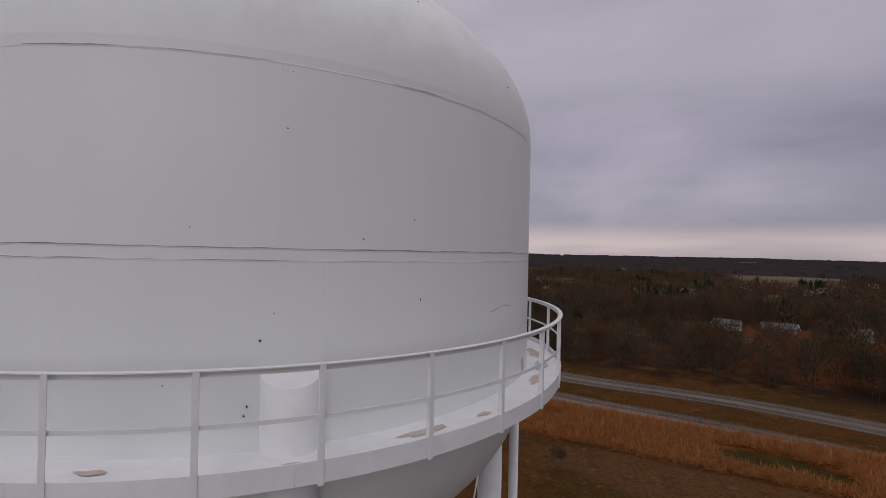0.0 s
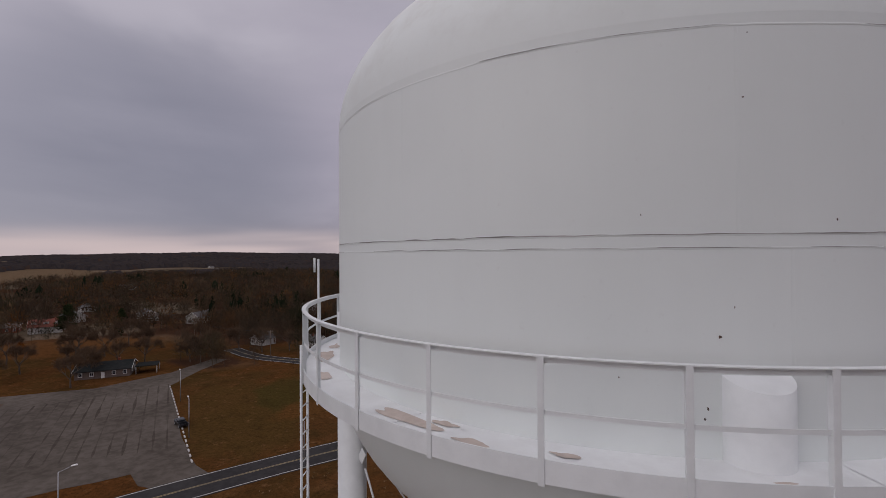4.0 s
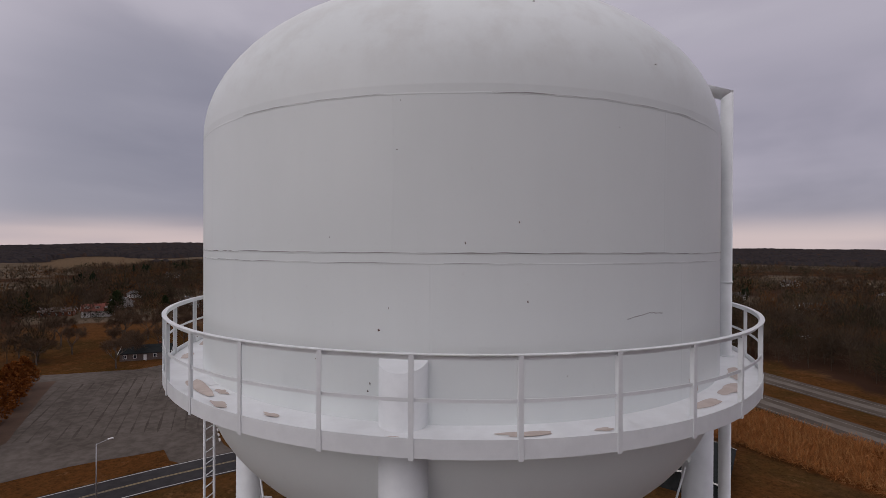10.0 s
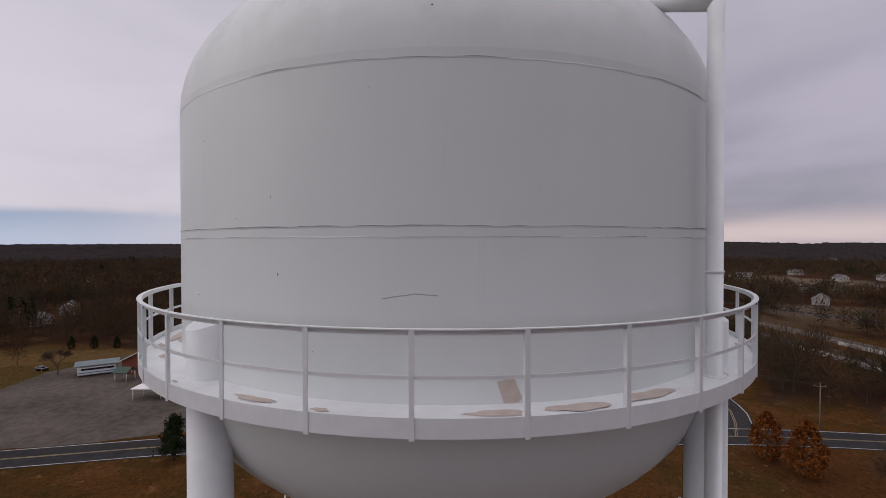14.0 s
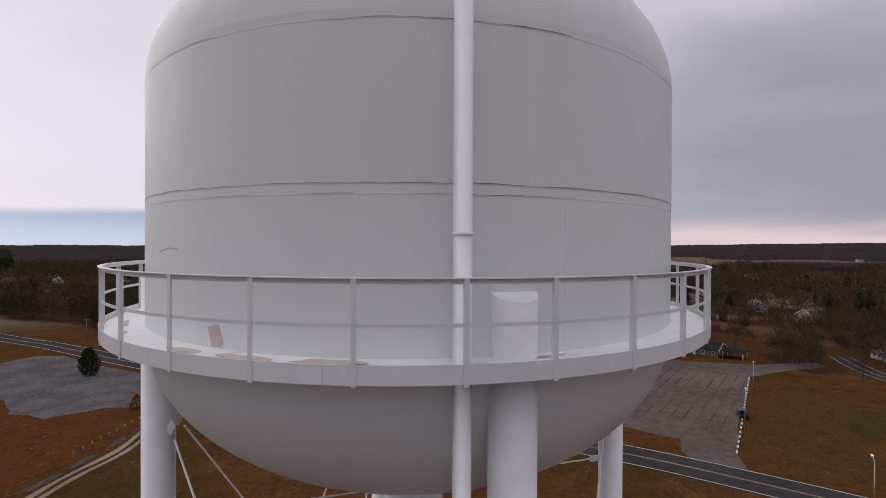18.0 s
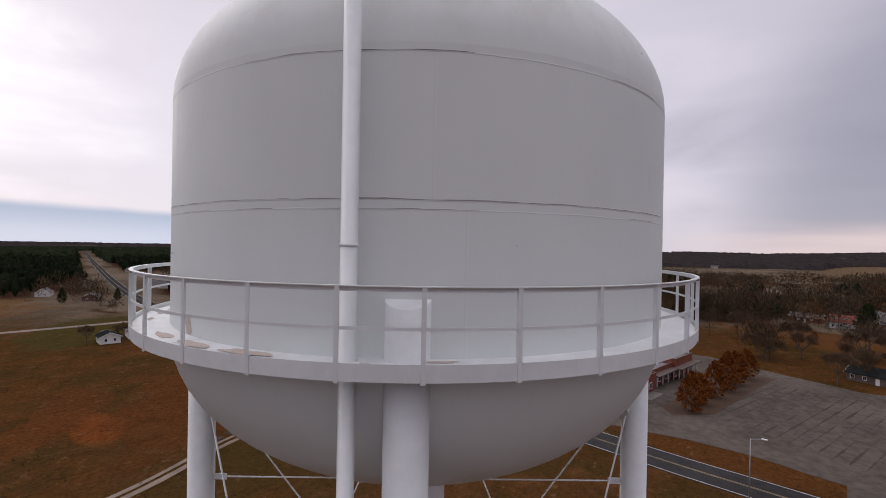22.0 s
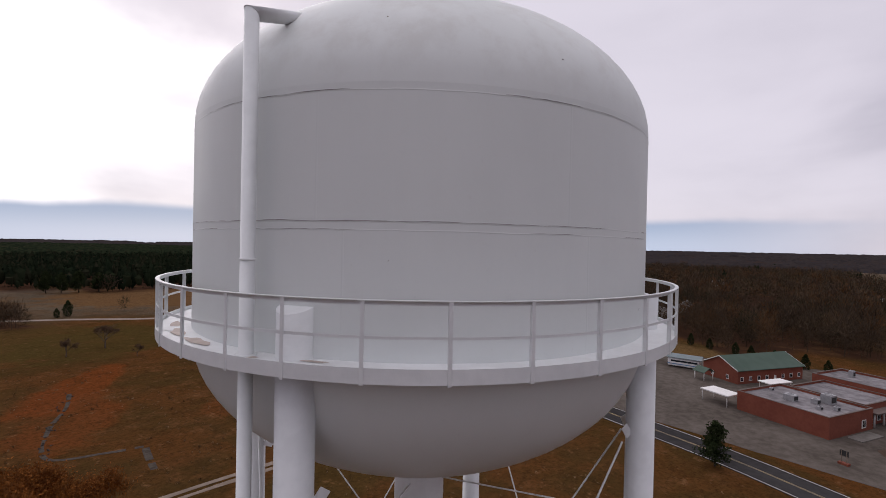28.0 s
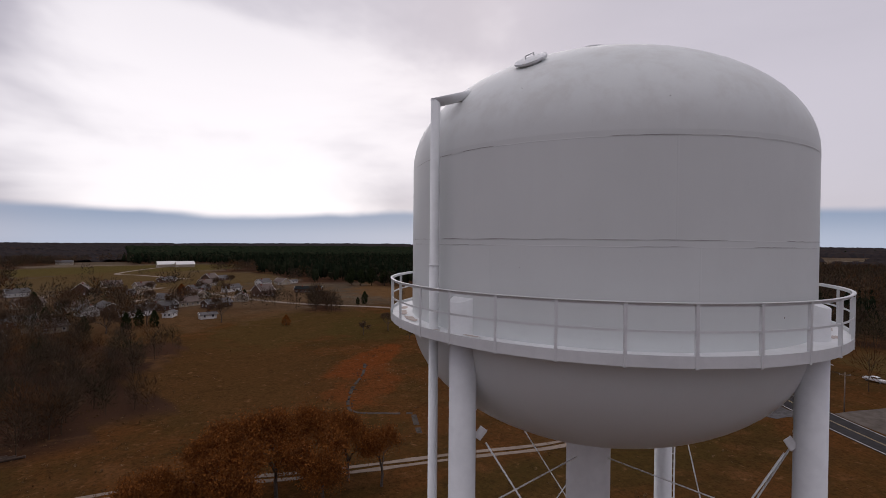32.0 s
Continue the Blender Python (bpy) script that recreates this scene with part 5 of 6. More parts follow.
def glass():
    m = bpy.data.materials.new("window_glass")
    m.use_nodes = True
    b = m.node_tree.nodes["Principled BSDF"]
    b.inputs["Base Color"].default_value = (0.02, 0.024, 0.03, 1)
    b.inputs["Roughness"].default_value = 0.08
    return m


M_GLASS = glass()
pane_mesh = mesh_of("pane", box(bmesh.new(), (0, 0, 0), (0.9, 0.05, 1.2)), M_GLASS)
bm = bmesh.new()
for c, s in (((0, 0, 0.67), (1.16, 0.1, 0.13)), ((0, 0, -0.67), (1.16, 0.14, 0.13)), ((0.52, 0, 0), (0.12, 0.1, 1.22)), ((-0.52, 0, 0), (0.12, 0.1, 1.22)), ((0, 0, 0), (0.05, 0.08, 1.2))):
    box(bm, c, s)
frame_mesh = mesh_of("window", bm, M_TRIM)


def window(parent, x, y, z, turn, wide=1.0, high=1.0):
    w = part("window", frame_mesh, None, parent)
    w.matrix_basis = pose(x, y, z, 0, 0, turn) @ Matrix.Diagonal((wide, 1, high, 1))
    part("pane", pane_mesh, None, w)


def gable_roof(w, d, h, rise, over=0.5, thick=0.18, mat=None):
    """Two sloping slabs that meet at a ridge along x."""
    bm = bmesh.new()
    a, b = w / 2 + over, d / 2 + over
    slope = rise / (d / 2)
    for s in (-1, 1):
        lo, hi = (s * b, h - slope * over), (0.0, h + rise)
        q = [(x, y, z + t) for t in (0, thick) for x in (-a, a) for y, z in (lo, hi)]
        v = [bm.verts.new(p) for p in q]
        for f in ((0, 1, 3, 2), (4, 6, 7, 5), (0, 2, 6, 4), (1, 5, 7, 3), (0, 4, 5, 1), (2, 3, 7, 6)):
            bm.faces.new([v[i] for i in f])
    bmesh.ops.recalc_face_normals(bm, faces=bm.faces)
    return bm


def shell(w, d, h, rise=0.0, thick=0.25):
    """House walls with gable ends, open at the top and with real thickness."""
    bm = bmesh.new()
    for s in (-1, 1):
        box(bm, (0, s * (d / 2 - thick / 2), h / 2), (w, thick, h))
        x0, x1 = s * w / 2, s * (w / 2 - thick)
        ring = [(-d / 2 + thick, 0), (d / 2 - thick, 0), (d / 2 - thick, h), (0, h + rise * (1 - 2 * thick / d)), (-d / 2 + thick, h)]
        a = [bm.verts.new((x0, y, z)) for y, z in ring]
        b = [bm.verts.new((x1, y, z)) for y, z in ring]
        bm.faces.new(a)
        bm.faces.new(b[::-1])
        for i in range(5):
            j = (i + 1) % 5
            bm.faces.new((a[j], a[i], b[i], b[j]))
    bmesh.ops.recalc_face_normals(bm, faces=bm.faces)
    return bm


def house(label, w, d, h, rise, wall, roof, porch=0, chimney=True, dormers=0, category="house", glazed=True):
    root = tagged(new("house"), label, category)
    part("wall", shell(w, d, h, rise), wall, root)
    top = part("roof", gable_roof(w, d, h, rise), roof, root)
    slope = math.atan2(rise, d / 2)
    edge = mesh_of("fascia", box(bmesh.new(), (0, 0, 0), (0.08, (d / 2 + 0.5) / math.cos(slope), 0.24)), M_TRIM)
    for s in (-1, 1):
        for t in (-1, 1):
            ob = part("fascia", edge, None, top)
            ob.matrix_basis = Matrix.Translation((s * (w / 2 + 0.55), t * (d / 4 + 0.25), h + rise / 2 - rise / d * 0.5 + 0.08)) @ Matrix.Rotation(-t * slope, 4, 'X')
    if chimney:
        part("chimney", box(bmesh.new(), (w * 0.22, d * 0.12, h + rise * 0.9), (0.8, 0.8, 1.8), 0, 0.03), M_BRICK, top)
    for s in (-1, 1) if glazed else ():
        n = max(2, int(w / 3.2))
        for k in range(n):
            x = -w / 2 + w * (k + 0.5) / n
            if s == -1 and k == n // 2:
                dr = part("door", box(bmesh.new(), (x, -d / 2 - 0.03, 1.02), (1.0, 0.1, 2.04), 0, 0.02), M_TRIM, root)
                continue
            window(root, x, s * (d / 2 + 0.02), 1.55, 0, 1.0, 0.95)
        for y in (-d * 0.22, d * 0.22):
            window(root, s * (w / 2 + 0.02), y, 1.55, 90, 0.9, 0.95)
    for k in range(dormers):
        x = -w / 2 + w * (k + 0.5) / dormers
        bm = shell(1.6, 2.4, 1.3, 0.7, 0.12)
        ob = part("dormer", bm, wall, root)
        ob.matrix_basis = pose(x, -d * 0.27, h + rise * 0.25, 0, 0, 90)
        lid = part("roof", gable_roof(2.4, 1.6, 1.3, 0.7, 0.15, 0.1), roof, root)
        lid.matrix_basis = pose(x, -d * 0.27, h + rise * 0.25, 0, 0, 90)
        window(root, x, -d * 0.27 - 1.2, h + rise * 0.25 + 0.75, 0, 0.7, 0.6)
    if porch:
        part("porch_roof", box(bmesh.new(), (0, -d / 2 - porch / 2, h - 0.1), (w * 0.9, porch, 0.2), 0, 0.03), roof, root)
        part("porch_floor", box(bmesh.new(), (0, -d / 2 - porch / 2, 0.12), (w * 0.9, porch, 0.24), 0, 0.02), M_CONCRETE, root)
        col = mesh_of("porch_column", tube(bmesh.new(), (0, 0, 0.2), (0, 0, h - 0.2), 0.13, 10), M_TRIM)
        for k in range(6):
            part("porch_column", col, None, root).location = (-w * 0.43 + w * 0.86 * k / 5, -d / 2 - porch + 0.25, 0)
    return root


def settle(first, places):
    for k, (x, y, turn) in enumerate(places):
        m = pose(x, y, relief(x, y), 0, 0, turn)
        if k:
            copy_thing(first, m)
    first.matrix_basis = pose(places[0][0], places[0][1], relief(places[0][0], places[0][1]), 0, 0, places[0][2])


settle(house("low brick house with grey shingle roof", 16, 9, 2.9, 2.4, M_DULLBRICK, M_GREYROOF), [(123, -266, 33), (98, -313, 121), (64, -422, 36), (111, -392, 211), (58, -532, 41), (105, -523, 51), (-211, -342, 50), (153, -258, 60), (194, -348, 31), (201, 248, 154), (130, -235, 46), (70, -308, 41), (40, -314, 36), (-7, 401, 45)])
settle(house("white house with grey shingle roof", 13, 8.5, 3.1, 2.8, M_SIDING, M_GREYROOF), [(156, -309, 41), (75, -348, 131), (14, -466, 45), (181, -413, 36), (-401, 193, 166), (-211, -395, 50), (192, -297, 80), (78, -287, 51), (103, -296, 121), (38, -412, 41), (176, 256, 134), (25, 440, 25), (-44, 376, 76)])
settle(house("tan house with brown shingle roof", 14, 9, 3.0, 3.0, M_TAN, M_BROWNROOF), [(117, -319, 36), (27, -343, 91), (103, -245, 41), (-3, -468, 120), (110, -454, 41), (112, -213, 51), (63, -471, 31), (59, -325, 41), (146, -340, 41), (58, -373, 121), (200, -388, 36), (139, -474, 31), (224, 227, 164)])
settle(house("tall brick house with steep gables and white trim", 13, 10, 5.2, 4.2, M_DULLBRICK, M_BROWNROOF), [(13, -365, 41), (64, -502, 61), (141, -410, 101)])
settle(house("white garden shed with low grey roof", 8, 5, 2.4, 1.0, M_SIDING, M_GREYROOF, chimney=False, category="shed"), [(40, -267, 20), (-14, -480, 40), (60, -279, 81)])
settle(house("long dark-roofed ranch house with a columned porch", 21, 10, 3.0, 2.0, M_DULLBRICK, M_DARKROOF, porch=2.2), [(-22, -388, -15)])
settle(house("small white outbuilding with dark grey roof", 9, 7, 2.8, 1.6, M_SIDING, M_DARKROOF, chimney=False), [(-121, -191, 65)])
settle(house("small white house with brown roof", 11, 7.5, 2.9, 1.8, M_SIDING, M_BROWNROOF, chimney=False), [(-134, -192, 62)])
settle(house("white farmhouse with red roof and dormers", 15, 9, 3.6, 3.6, M_SIDING, M_REDROOF, porch=2.0, dormers=3), [(-312, 128, 58)])
settle(house("dark brick house with brown roof", 16, 9, 2.9, 2.0, M_BRICK, M_BROWNROOF), [(-333, 116, 58), (-184, -133, 64)])
settle(house("low dark house with a dark shingle roof", 16, 11, 2.7, 1.9, M_BROWNROOF, M_DARKROOF), [(-179, 87, 50)])
settle(house("white frame house with grey metal roof", 8, 6.5, 3.0, 2.2, M_SIDING, M_GREYROOF, porch=2.0), [(-144, 157, 170), (-164, -91, 60), (-173, 152, 85)])
settle(house("low black-roofed utility building", 17, 11.5, 3.0, 1.0, M_DARKROOF, M_DARKROOF, chimney=False, category="building", glazed=False), [(3, 88, 84)])
settle(house("white-roofed farm barn on the hill", 26, 15, 4.5, 4.5, M_TAN, M_TRIM, chimney=False, category="barn"), [(134, -823, 20), (160, -826, 20)])
settle(house("far farmhouse with grey roof", 22, 11, 4.0, 3.5, M_TAN, M_GREYROOF), [(328, -935, 10)])
# carport beside the dark-roofed house
port = tagged(new("carport"), "open carport with white posts", "carport")
part("roof", box(bmesh.new(), (0, 0, 2.7), (7, 7, 0.3), 0, 0.04), M_DARKROOF, port)
for x in (-3.2, 3.2):
    for y in (-3.2, 3.2):
        part("post", tube(bmesh.new(), (x, y, 0), (x, y, 2.6), 0.12, 8), M_TRIM, port)
port.matrix_basis = pose(-170, 96, 0, 0, 0, 50)

# scattered far roofs that show pale among the trees
specks = house("pale distant house among bare trees", 15, 9, 4.0, 3.0, M_PALE, M_GREYROOF, chimney=False)
settle(specks, HOMES)


# the brick school-like block, its wings and its green-roofed hall
def flat_block(name, label, c, size, turn, parapet=0.5):
    """A flat-roofed brick wing: four walls, a sunk roof, a parapet with coping."""
    w, d, h = size
    root = tagged(new(name), label, "building")
    root.matrix_basis = pose(c[0], c[1], 0, 0, 0, turn)
    for s in (-1, 1):
        part("wall", box(bmesh.new(), (0, s * (d / 2 - 0.15), h / 2), (w, 0.3, h)), M_BRICK, root)
        part("wall", box(bmesh.new(), (s * (w / 2 - 0.15), 0, h / 2), (0.3, d - 0.6, h)), M_BRICK, root)
        part("coping", box(bmesh.new(), (0, s * (d / 2 - 0.15), h + 0.06), (w + 0.1, 0.42, 0.12), 0, 0.02), M_BROWNROOF, root)
        part("coping", box(bmesh.new(), (s * (w / 2 - 0.15), 0, h + 0.06), (0.42, d - 0.62, 0.12), 0, 0.02), M_BROWNROOF, root)
    part("roof", box(bmesh.new(), (0, 0, h - parapet - 0.1), (w - 0.6, d - 0.6, 0.2)), M_MEMBRANE, root, "pale patched roof membrane")
    return root


def roof_unit(x, y, z, turn, size, label="grey metal air unit on a flat roof"):
    root = tagged(new("air_unit"), label, "air unit", "roof units")
    part("casing", box(bmesh.new(), (0, 0, size[2] / 2), size, 0, 0.06), M_STEEL, root)
    part("fan_ring", lathe([(size[1] * 0.36, size[2]), (size[1] * 0.36, size[2] + 0.12), (size[1] * 0.3, size[2] + 0.12), (size[1] * 0.3, size[2])], 16, False), M_STEEL, root)
    part("louvre", box(bmesh.new(), (size[0] / 2 + 0.02, 0, size[2] / 2), (0.06, size[1] * 0.8, size[2] * 0.6)), M_TYRE, root)
    root.matrix_basis = pose(x, y, z, 0, 0, turn)


TURN = 63.4
ux, uy = Vector((math.cos(radians(TURN)), math.sin(radians(TURN)), 0)), Vector((-math.sin(radians(TURN)), math.cos(radians(TURN)), 0))


def place(o, a, b):
    p = Vector((*o, 0)) + ux * a + uy * b
    return p.x, p.y


CORNER = (-136.7, -12.5)
c = place(CORNER, 13.5, 9)
block = flat_block("brick_block", "flat-roofed red brick building with a pale roof", c, (21, 18, 5.0), TURN)
c2 = place(CORNER, 31, 20)
front = flat_block("brick_wing", "brick wing with white columns along its front", place(CORNER, 14, 26), (17, 15.6, 5.2), TURN)
hall2 = flat_block("brick_wing", "larger flat-roofed brick wing beside the parking lot", place(CORNER, 13, 41.5), (21, 15, 6.4), TURN)
col = mesh_of("column", tube(bmesh.new(), (0, 0, 0), (0, 0, 3.6), 0.22, 10), M_TRIM)
for k in range(4):
    ob = part("column", col, None, front)
    ob.location = (9.6, -6.5 + 4.3 * k, 0)
for k in range(5):
    ob = part("column", col, None, hall2)
    ob.location = (11.8, -7.6 + 3.8 * k, 0)
part("entrance_roof", box(bmesh.new(), (9.7, 0, 3.7), (2.4, 15.6, 0.35), 0, 0.03), M_BROWNROOF, front)
part("entrance_roof", box(bmesh.new(), (11.8, 0, 3.75), (2.6, 17.6, 0.4), 0, 0.03), M_BROWNROOF, hall2)
for ob_, x_, ys in ((front, 8.55, (-6, -2, 3, 6)), (hall2, 10.55, (-7, -3.5, 0.5, 4, 7)), (block, 10.55, (5,))):
    for y_ in ys:
        window(ob_, x_, y_, 1.8, 90, 1.5, 1.3)
for x_, y_, s_ in ((12, 7, (2.6, 2, 1.5)), (16, 10, (1.6, 1.4, 1.2)), (19, 6, (1, 1, 0.8)), (17, 13.5, (2.4, 2.4, 2.2)), (21, 9, (1, 1, 1.0)), (5, 11, (0.8, 0.8, 0.7))):
    px, py = place(CORNER, x_, y_)
    roof_unit(px, py, 4.5, TURN, s_)
for x_, y_, s_ in ((8, 43, (1.2, 1.2, 1.8)), (17, 46, (2.0, 1.6, 1.2))):
    px, py = place(CORNER, x_, y_)
    roof_unit(px, py, 5.9, TURN, s_)
hall = house("brick hall with a green metal gable roof", 28, 13, 4.4, 3.2, M_BRICK, M_GREENROOF, chimney=False, category="building")
hall.matrix_basis = pose(-177.5, -11, 0, 0, 0, 147)
link = tagged(new("covered_walk"), "white flat canopy between brick buildings", "canopy")
part("roof", box(bmesh.new(), (0, 0, 3.2), (9, 4, 0.3), 0, 0.04), M_TRIM, link)
for x in (-4, 0, 4):
    for y in (-1.7, 1.7):
        part("post", tube(bmesh.new(), (x, y, 0), (x, y, 3.1), 0.08, 8), M_TRIM, link)
link.matrix_basis = pose(-161, -3.5, 0, 0, 0, 147)
canopy = tagged(new("entrance_canopy"), "white flat canopy on slim posts beside the brick wall", "canopy")
part("roof", box(bmesh.new(), (0, 0, 3.1), (8, 5.5, 0.35), 0, 0.05), M_TRIM, canopy)
for x in (-3.6, 3.6):
    for y in (-2.4, 2.4):
        part("post", tube(bmesh.new(), (x, y, 0), (x, y, 3.0), 0.09, 8), M_TRIM, canopy)
canopy.matrix_basis = pose(-138.6, -14.2, 0, 0, 0, TURN)
porch = tagged(new("gabled_porch"), "small white gabled porch on posts", "porch")
part("roof", gable_roof(4, 4, 2.8, 1.2, 0.3, 0.15), M_GREENROOF, porch)
for x in (-1.8, 1.8):
    for y in (-1.8, 1.8):
        part("post", tube(bmesh.new(), (x, y, 0), (x, y, 2.7), 0.12, 8), M_TRIM, porch)
porch.matrix_basis = pose(-161.5, -22.5, 0, 0, 0, 57)
M_TERRACE = material("worn_grey_concrete", (0.13, 0.12, 0.108), (0.2, 0.185, 0.17), 0.8, 0.9, spec=0.1)
terrace = tagged(new("terrace", mesh_of("terrace", box(bmesh.new(), (0, 0, 0.12), (9, 3, 0.24), 0, 0.03), M_TERRACE)), "pale concrete terrace in front of the brick wing", "terrace", kind="structure")
terrace.matrix_basis = pose(*place(CORNER, 26.2, 10), 0, 0, 0, TURN + 90)


# ---- vehicles ----
wheel_mesh = mesh_of("wheel", lathe([(0.2, -0.11), (0.33, -0.12), (0.37, -0.09), (0.37, 0.09), (0.33, 0.12), (0.2, 0.11)], 20), M_TYRE)
rim_mesh = mesh_of("rim", lathe([(0.0, -0.1), (0.21, -0.1), (0.21, 0.1), (0.0, 0.1)], 14, False), M_STEEL)


def wheels(root, xs, half):
    for x in xs:
        for s in (-1, 1):
            w = part("wheel", wheel_mesh, None, root)
            w.matrix_basis = pose(x, s * half, 0.37, 90, 0, 0)
            part("rim", rim_mesh, None, w)


def pickup(x, y, turn, paint, label):
    root = tagged(new("pickup_truck"), label, "pickup truck")
    bm = bmesh.new()
    box(bm, (1.85, 0, 0.8), (1.7, 1.86, 0.62), 0, 0.1)
    box(bm, (0.1, 0, 0.78), (2.0, 1.9, 0.66), 0, 0.06)
    part("body", bm, paint, root)
    bm = bmesh.new()
    box(bm, (0.15, 0, 1.42), (2.1, 1.66, 0.66), 0, 0.2)
    part("cab", bm, paint, root)
    bm = bmesh.new()
    box(bm, (0.15, 0, 1.45), (1.7, 1.7, 0.4), 0, 0.06)
    box(bm, (0.15, 0, 1.45), (2.14, 1.4, 0.42), 0, 0.06)
    part("glazing", bm, M_GLASS, root)
    for s in (-1, 1):
        part("bed_side", box(bmesh.new(), (-1.85, s * 0.9, 0.85), (1.95, 0.1, 0.56), 0, 0.02), paint, root)
        part("headlight", box(bmesh.new(), (2.7, s * 0.7, 0.9), (0.06, 0.3, 0.16)), M_TRIM, root)
    part("bed_floor", box(bmesh.new(), (-1.85, 0, 0.62), (1.9, 1.7, 0.08)), paint, root)
    part("tailgate", box(bmesh.new(), (-2.8, 0, 0.85), (0.08, 1.8, 0.56), 0, 0.02), paint, root)
    part("bumper", box(bmesh.new(), (2.74, 0, 0.55), (0.14, 1.85, 0.22), 0, 0.04), M_STEEL, root)
    wheels(root, (1.75, -1.75), 0.85)
    root.matrix_basis = pose(x, y, 0.05, 0, 0, turn)


def car(x, y, turn, paint, label):
    root = tagged(new("car"), label, "car")
    bm = bmesh.new()
    box(bm, (0, 0, 0.68), (4.4, 1.76, 0.56), 0, 0.14)
    part("body", bm, paint, root)
    bm = bmesh.new()
    box(bm, (-0.2, 0, 1.15), (2.3, 1.5, 0.46), 0, 0.2)
    part("cabin", bm, M_GLASS, root)
    part("roof", box(bmesh.new(), (-0.25, 0, 1.39), (1.6, 1.36, 0.06), 0, 0.02), paint, root)
    wheels(root, (1.35, -1.35), 0.8)
    root.matrix_basis = pose(x, y, relief(x, y) + 0.05, 0, 0, turn)


pickup(-107.5, 65.3, 160, M_BLACKCAR, "black pickup truck parked at the lot's edge")
pickup(-167, -75, 90, M_WHITECAR, "white pickup truck parked beside a house")
for x, y, t_, p, l in ((111, -329, 41, M_WHITECAR, "white car parked beside a house"), (111, -261, 81, M_WHITECAR, "white car parked in a driveway"), (41, -343, 31, M_WHITECAR, "white car parked near a shed"), (86, -353, 71, M_BLACKCAR, "dark car parked beside a house"), (-144, -192, 65, M_BLACKCAR, "dark car parked beside a small house"), (-137, 157, 50, M_WHITECAR, "white car parked before a house"), (-188, -48, 48, M_BLACKCAR, "dark car parked beside a house")):
    car(x, y, t_, p, l)
# bus under an open metal carport, and a covered boat on its trailer
bus = tagged(new("bus"), "white bus with a blue stripe under a carport", "bus")
part("body", box(bmesh.new(), (0, 0, 1.75), (10, 2.45, 2.6), 0, 0.2), M_WHITECAR, bus)
part("stripe", box(bmesh.new(), (0, 0, 1.2), (10.04, 2.49, 0.35), 0, 0.05), M_BLUE, bus)
part("glazing", box(bmesh.new(), (0.3, 0, 2.25), (8.6, 2.49, 0.7), 0, 0.05), M_GLASS, bus)
wheels(bus, (3.4, -3.0), 1.08)
bus.matrix_basis = pose(-173, -31, 0.05, 0, 0, 93)
shed = tagged(new("metal_carport"), "open metal carport with a grey-green roof", "carport")
part("roof", gable_roof(11, 5.5, 3.5, 0.9, 0.3, 0.12), M_TARP, shed)
for x in (-5, 0, 5):
    for y in (-2.5, 2.5):
        part("post", tube(bmesh.new(), (x, y, 0), (x, y, 3.5), 0.07, 8), M_STEEL, shed)
shed.matrix_basis = pose(-174.5, -31, 0, 0, 0, 93)
boat = tagged(new("covered_boat"), "boat under a white cover on a trailer", "boat")
bm = bmesh.new()
bmesh.ops.create_icosphere(bm, subdivisions=3, radius=1.0, matrix=pose(0, 0, 1.3) @ Matrix.Diagonal((3.2, 1.15, 0.75, 1)))
part("cover", bm, M_TRIM, boat)
part("trailer", box(bmesh.new(), (-0.4, 0, 0.5), (5.4, 1.5, 0.15), 0, 0.03), M_STEEL, boat)
wheels(boat, (-0.8,), 0.85)
boat.matrix_basis = pose(-171, -66, 0.05, 0, 0, 40)


# ---- lamps, poles and small things ----
def street_lamp(x, y, h, turn, label):
    root = tagged(new("street_lamp"), label, "street lamp", "lamps round the lot")
    part("pole", tube(bmesh.new(), (0, 0, 0), (0, 0, h), 0.11, 10, 0.06), M_STEEL, root)
    part("arm", tube(bmesh.new(), (0, 0, h - 0.1), (1.6, 0, h + 0.25), 0.05, 8), M_STEEL, root)
    part("lamp_head", box(bmesh.new(), (1.9, 0, h + 0.26), (0.8, 0.34, 0.2), 0, 0.06), M_TRIM, root)
    root.matrix_basis = pose(x, y, 0, 0, 0, turn)


street_lamp(-98.5, 61, 8.8, 150, "grey street lamp beside the parking lot")
street_lamp(-126, 78, 8.5, 150, "grey street lamp at the lot's far corner")
street_lamp(-78, 26, 11.0, 80, "grey street lamp beside the road")
street_lamp(-64, 61, 9.0, 150, "grey street lamp beside the road")
street_lamp(-52, 85, 8.5, 160, "grey street lamp beside the road")
street_lamp(-30, 205, 10.0, 200, "grey street lamp at the interchange")


def utility_pole(x, y, h, turn):
    root = tagged(new("utility_pole"), "weathered wooden utility pole with a crossarm", "utility pole", "poles along the road")
    part("pole", tube(bmesh.new(), (0, 0, 0), (0, 0, h), 0.16, 8, 0.1), M_WOODPOLE, root)
    part("crossarm", box(bmesh.new(), (0, 0, h - 0.7), (2.4, 0.12, 0.14), 0, 0.02), M_WOODPOLE, root)
    for s in (-1, 0, 1):
        part("insulator", tube(bmesh.new(), (s, 0, h - 0.63), (s, 0, h - 0.4), 0.05, 6), M_STEEL, root)
    root.matrix_basis = pose(x, y, 0, 0, 0, turn)
    return [Vector((x, y, h - 0.45)) + Vector((math.cos(radians(turn)), math.sin(radians(turn)), 0)) * s for s in (-1, 0, 1)]


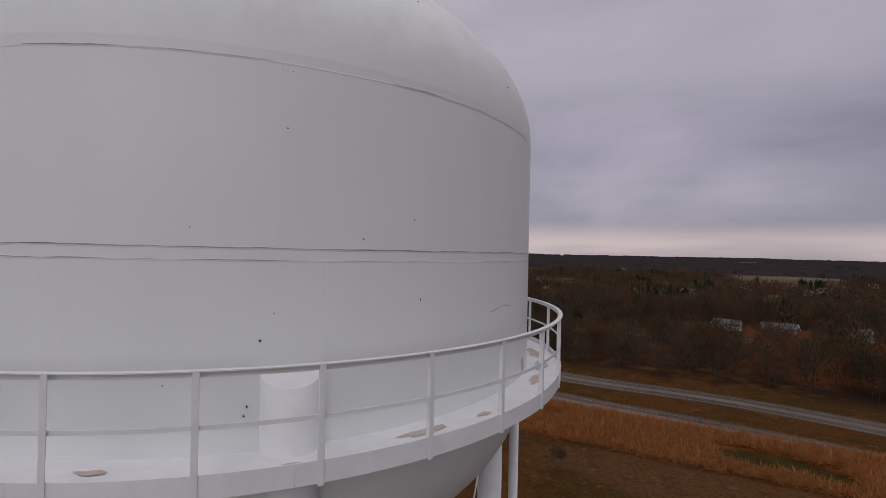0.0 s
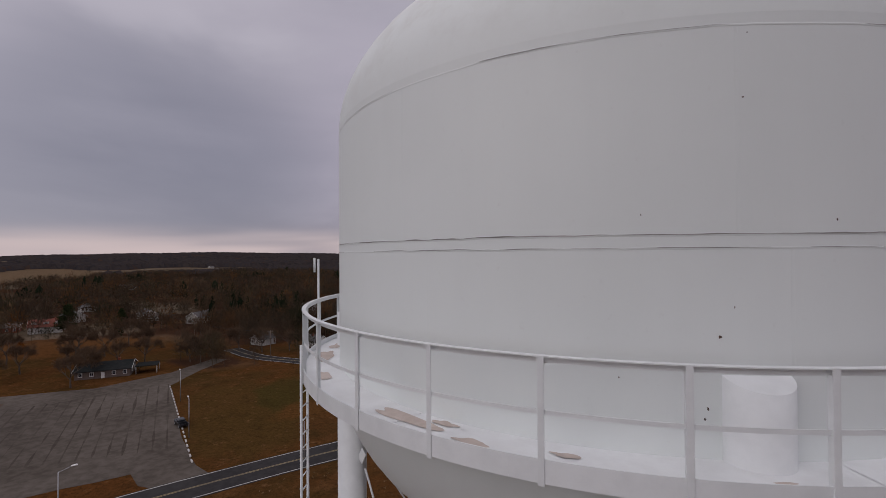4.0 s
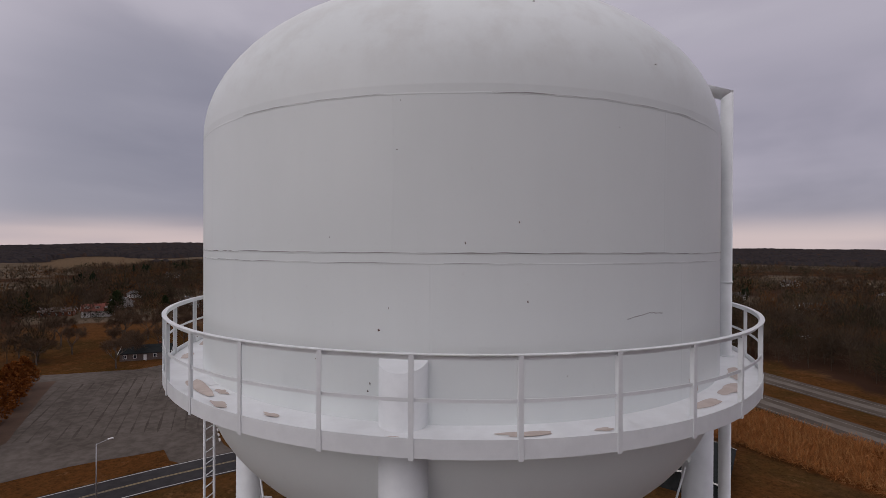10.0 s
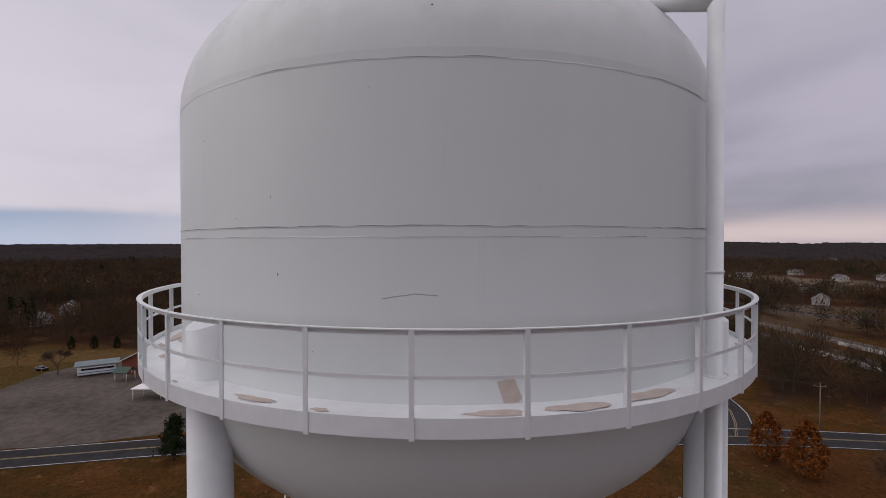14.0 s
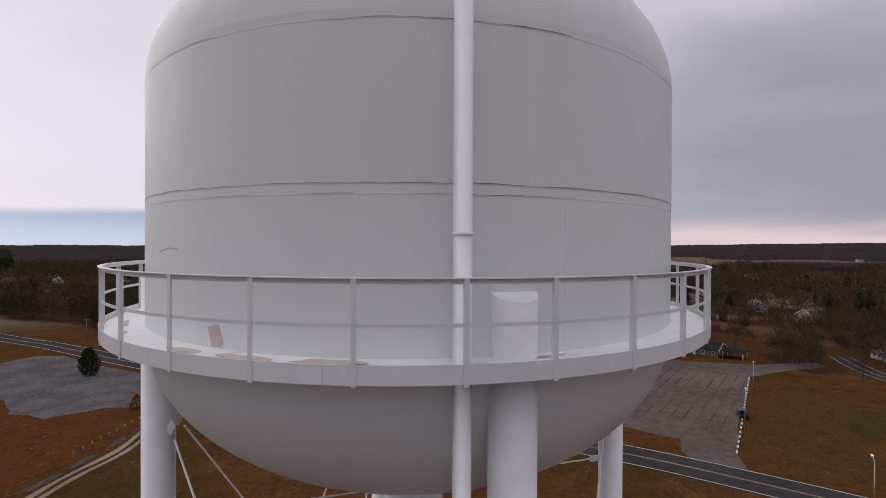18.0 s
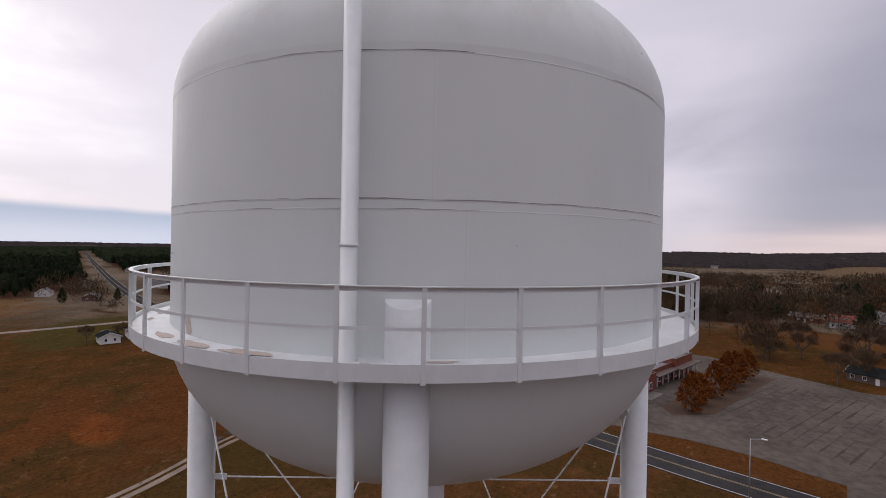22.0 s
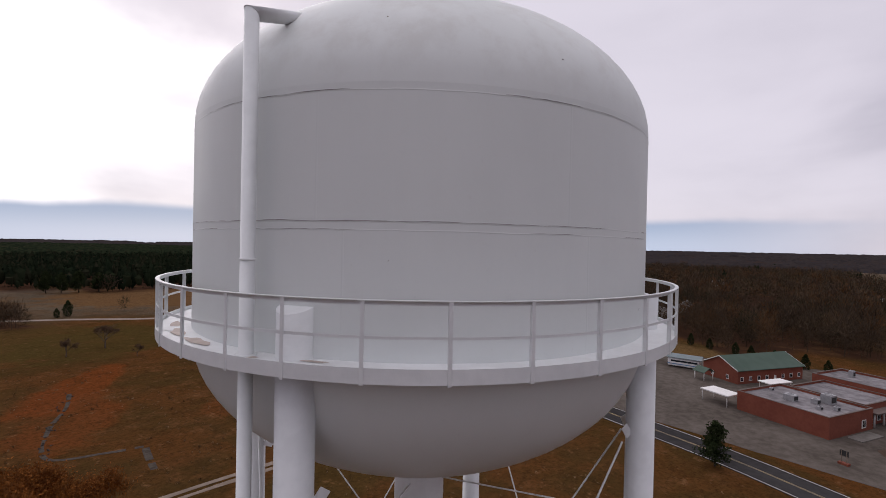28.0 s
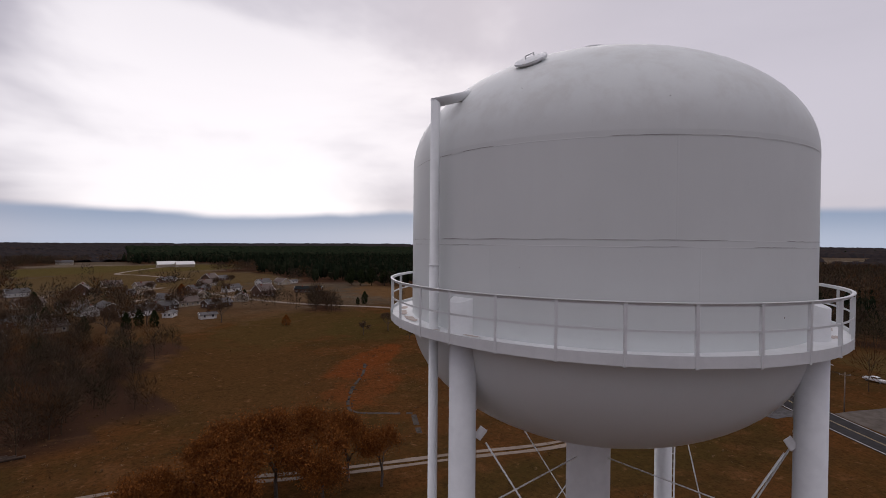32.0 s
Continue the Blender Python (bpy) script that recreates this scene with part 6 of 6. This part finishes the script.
def wires(rows):
    for a, b in zip(rows, rows[1:]):
        for p, q in zip(a, b):
            cu = bpy.data.curves.new("wire", 'CURVE')
            cu.dimensions, cu.bevel_depth, cu.bevel_resolution = '3D', 0.02, 1
            sp = cu.splines.new('POLY')
            sp.points.add(8)
            for i in range(9):
                f = i / 8
                w = p.lerp(q, f) - Vector((0, 0, 1.2 * 4 * f * (1 - f)))
                sp.points[i].co = (*w, 1)
            ob = new("wire", cu)
            cu.materials.append(M_TYRE)
            tagged(ob, "thin sagging overhead wire between poles", "wire", "overhead wires")


wires([utility_pole(x, y, 10.5, 40) for x, y in ((-40, 118), (-103, 113), (-150, 135), (-205, 140), (-268, 165))])
wires([utility_pole(x, y, 10, 130) for x, y in ((-128, -62), (-140, -96), (-172, -165), (-215, -265))])
# post sign beside the drive
sign = tagged(new("roadside_sign"), "dark wooden post sign on a brick base", "sign")
part("base", box(bmesh.new(), (0, 0, 0.25), (1.8, 0.9, 0.5), 0, 0.04), M_BRICK, sign)
for s in (-1, 1):
    part("post", box(bmesh.new(), (s * 0.45, 0, 1.6), (0.16, 0.16, 2.4), 0, 0.02), M_WOODPOLE, sign)
part("board", box(bmesh.new(), (0, 0, 2.3), (1.5, 0.12, 1.1), 0, 0.02), M_TYRE, sign)
sign.matrix_basis = pose(-112.4, 11.3, 0, 0, 0, TURN)
M_LOG = material("weathered_log", (0.05, 0.032, 0.022), (0.085, 0.055, 0.04), 2.0, 0.95)
# cut logs and rubble at the wood's edge
rs = random.Random(3)
for k in range(4):
    lg = tagged(new("log", mesh_of("log", tube(bmesh.new(), (-2.2, 0, 0.26), (2.2, 0, 0.28), 0.28, 12, 0.22), M_LOG)), "cut grey log lying at the wood's edge", "log", "cut logs")
    lg.matrix_world = pose(55 + 1.6 * k, -98.5 - 0.5 * k, 0.0 + 0.0 * k, 0, 0, 20 + rs.uniform(-8, 8))
for k in range(40):
    f = rs.random()
    bm = bmesh.new()
    bmesh.ops.create_icosphere(bm, subdivisions=1, radius=rs.uniform(0.12, 0.3))
    for v in bm.verts:
        v.co *= 1 + 0.35 * noise.noise(v.co * 2 + Vector((k, 0, 0)))
        v.co.z *= 0.6
    st = tagged(new("rock", mesh_of("rock", bm, M_RUBBLE)), "grey rubble rock on the ground", "rock", "rubble rocks")
    ln = ((-22, -147), (-18, -133), (-13, -120), (-10, -104))
    i = min(2, int(f * 3))
    g = f * 3 - i
    st.location = (ln[i][0] + (ln[i + 1][0] - ln[i][0]) * g + rs.uniform(-1.5, 1.5), ln[i][1] + (ln[i + 1][1] - ln[i][1]) * g + rs.uniform(-1.5, 1.5), 0.1)
post_mesh = mesh_of("post", tube(bmesh.new(), (0, 0, -0.1), (0, 0, 1.0), 0.14, 8, 0.12), M_WOODPOLE)
for k in range(12):
    p = tagged(new("post", post_mesh), "short dark wooden post beside the gravel drive", "post", "posts along the drive")
    p.matrix_world = pose(-98 + 2.3 * k, -78.5 + 0.1 * k, 0, 0, 0, 20 * k)
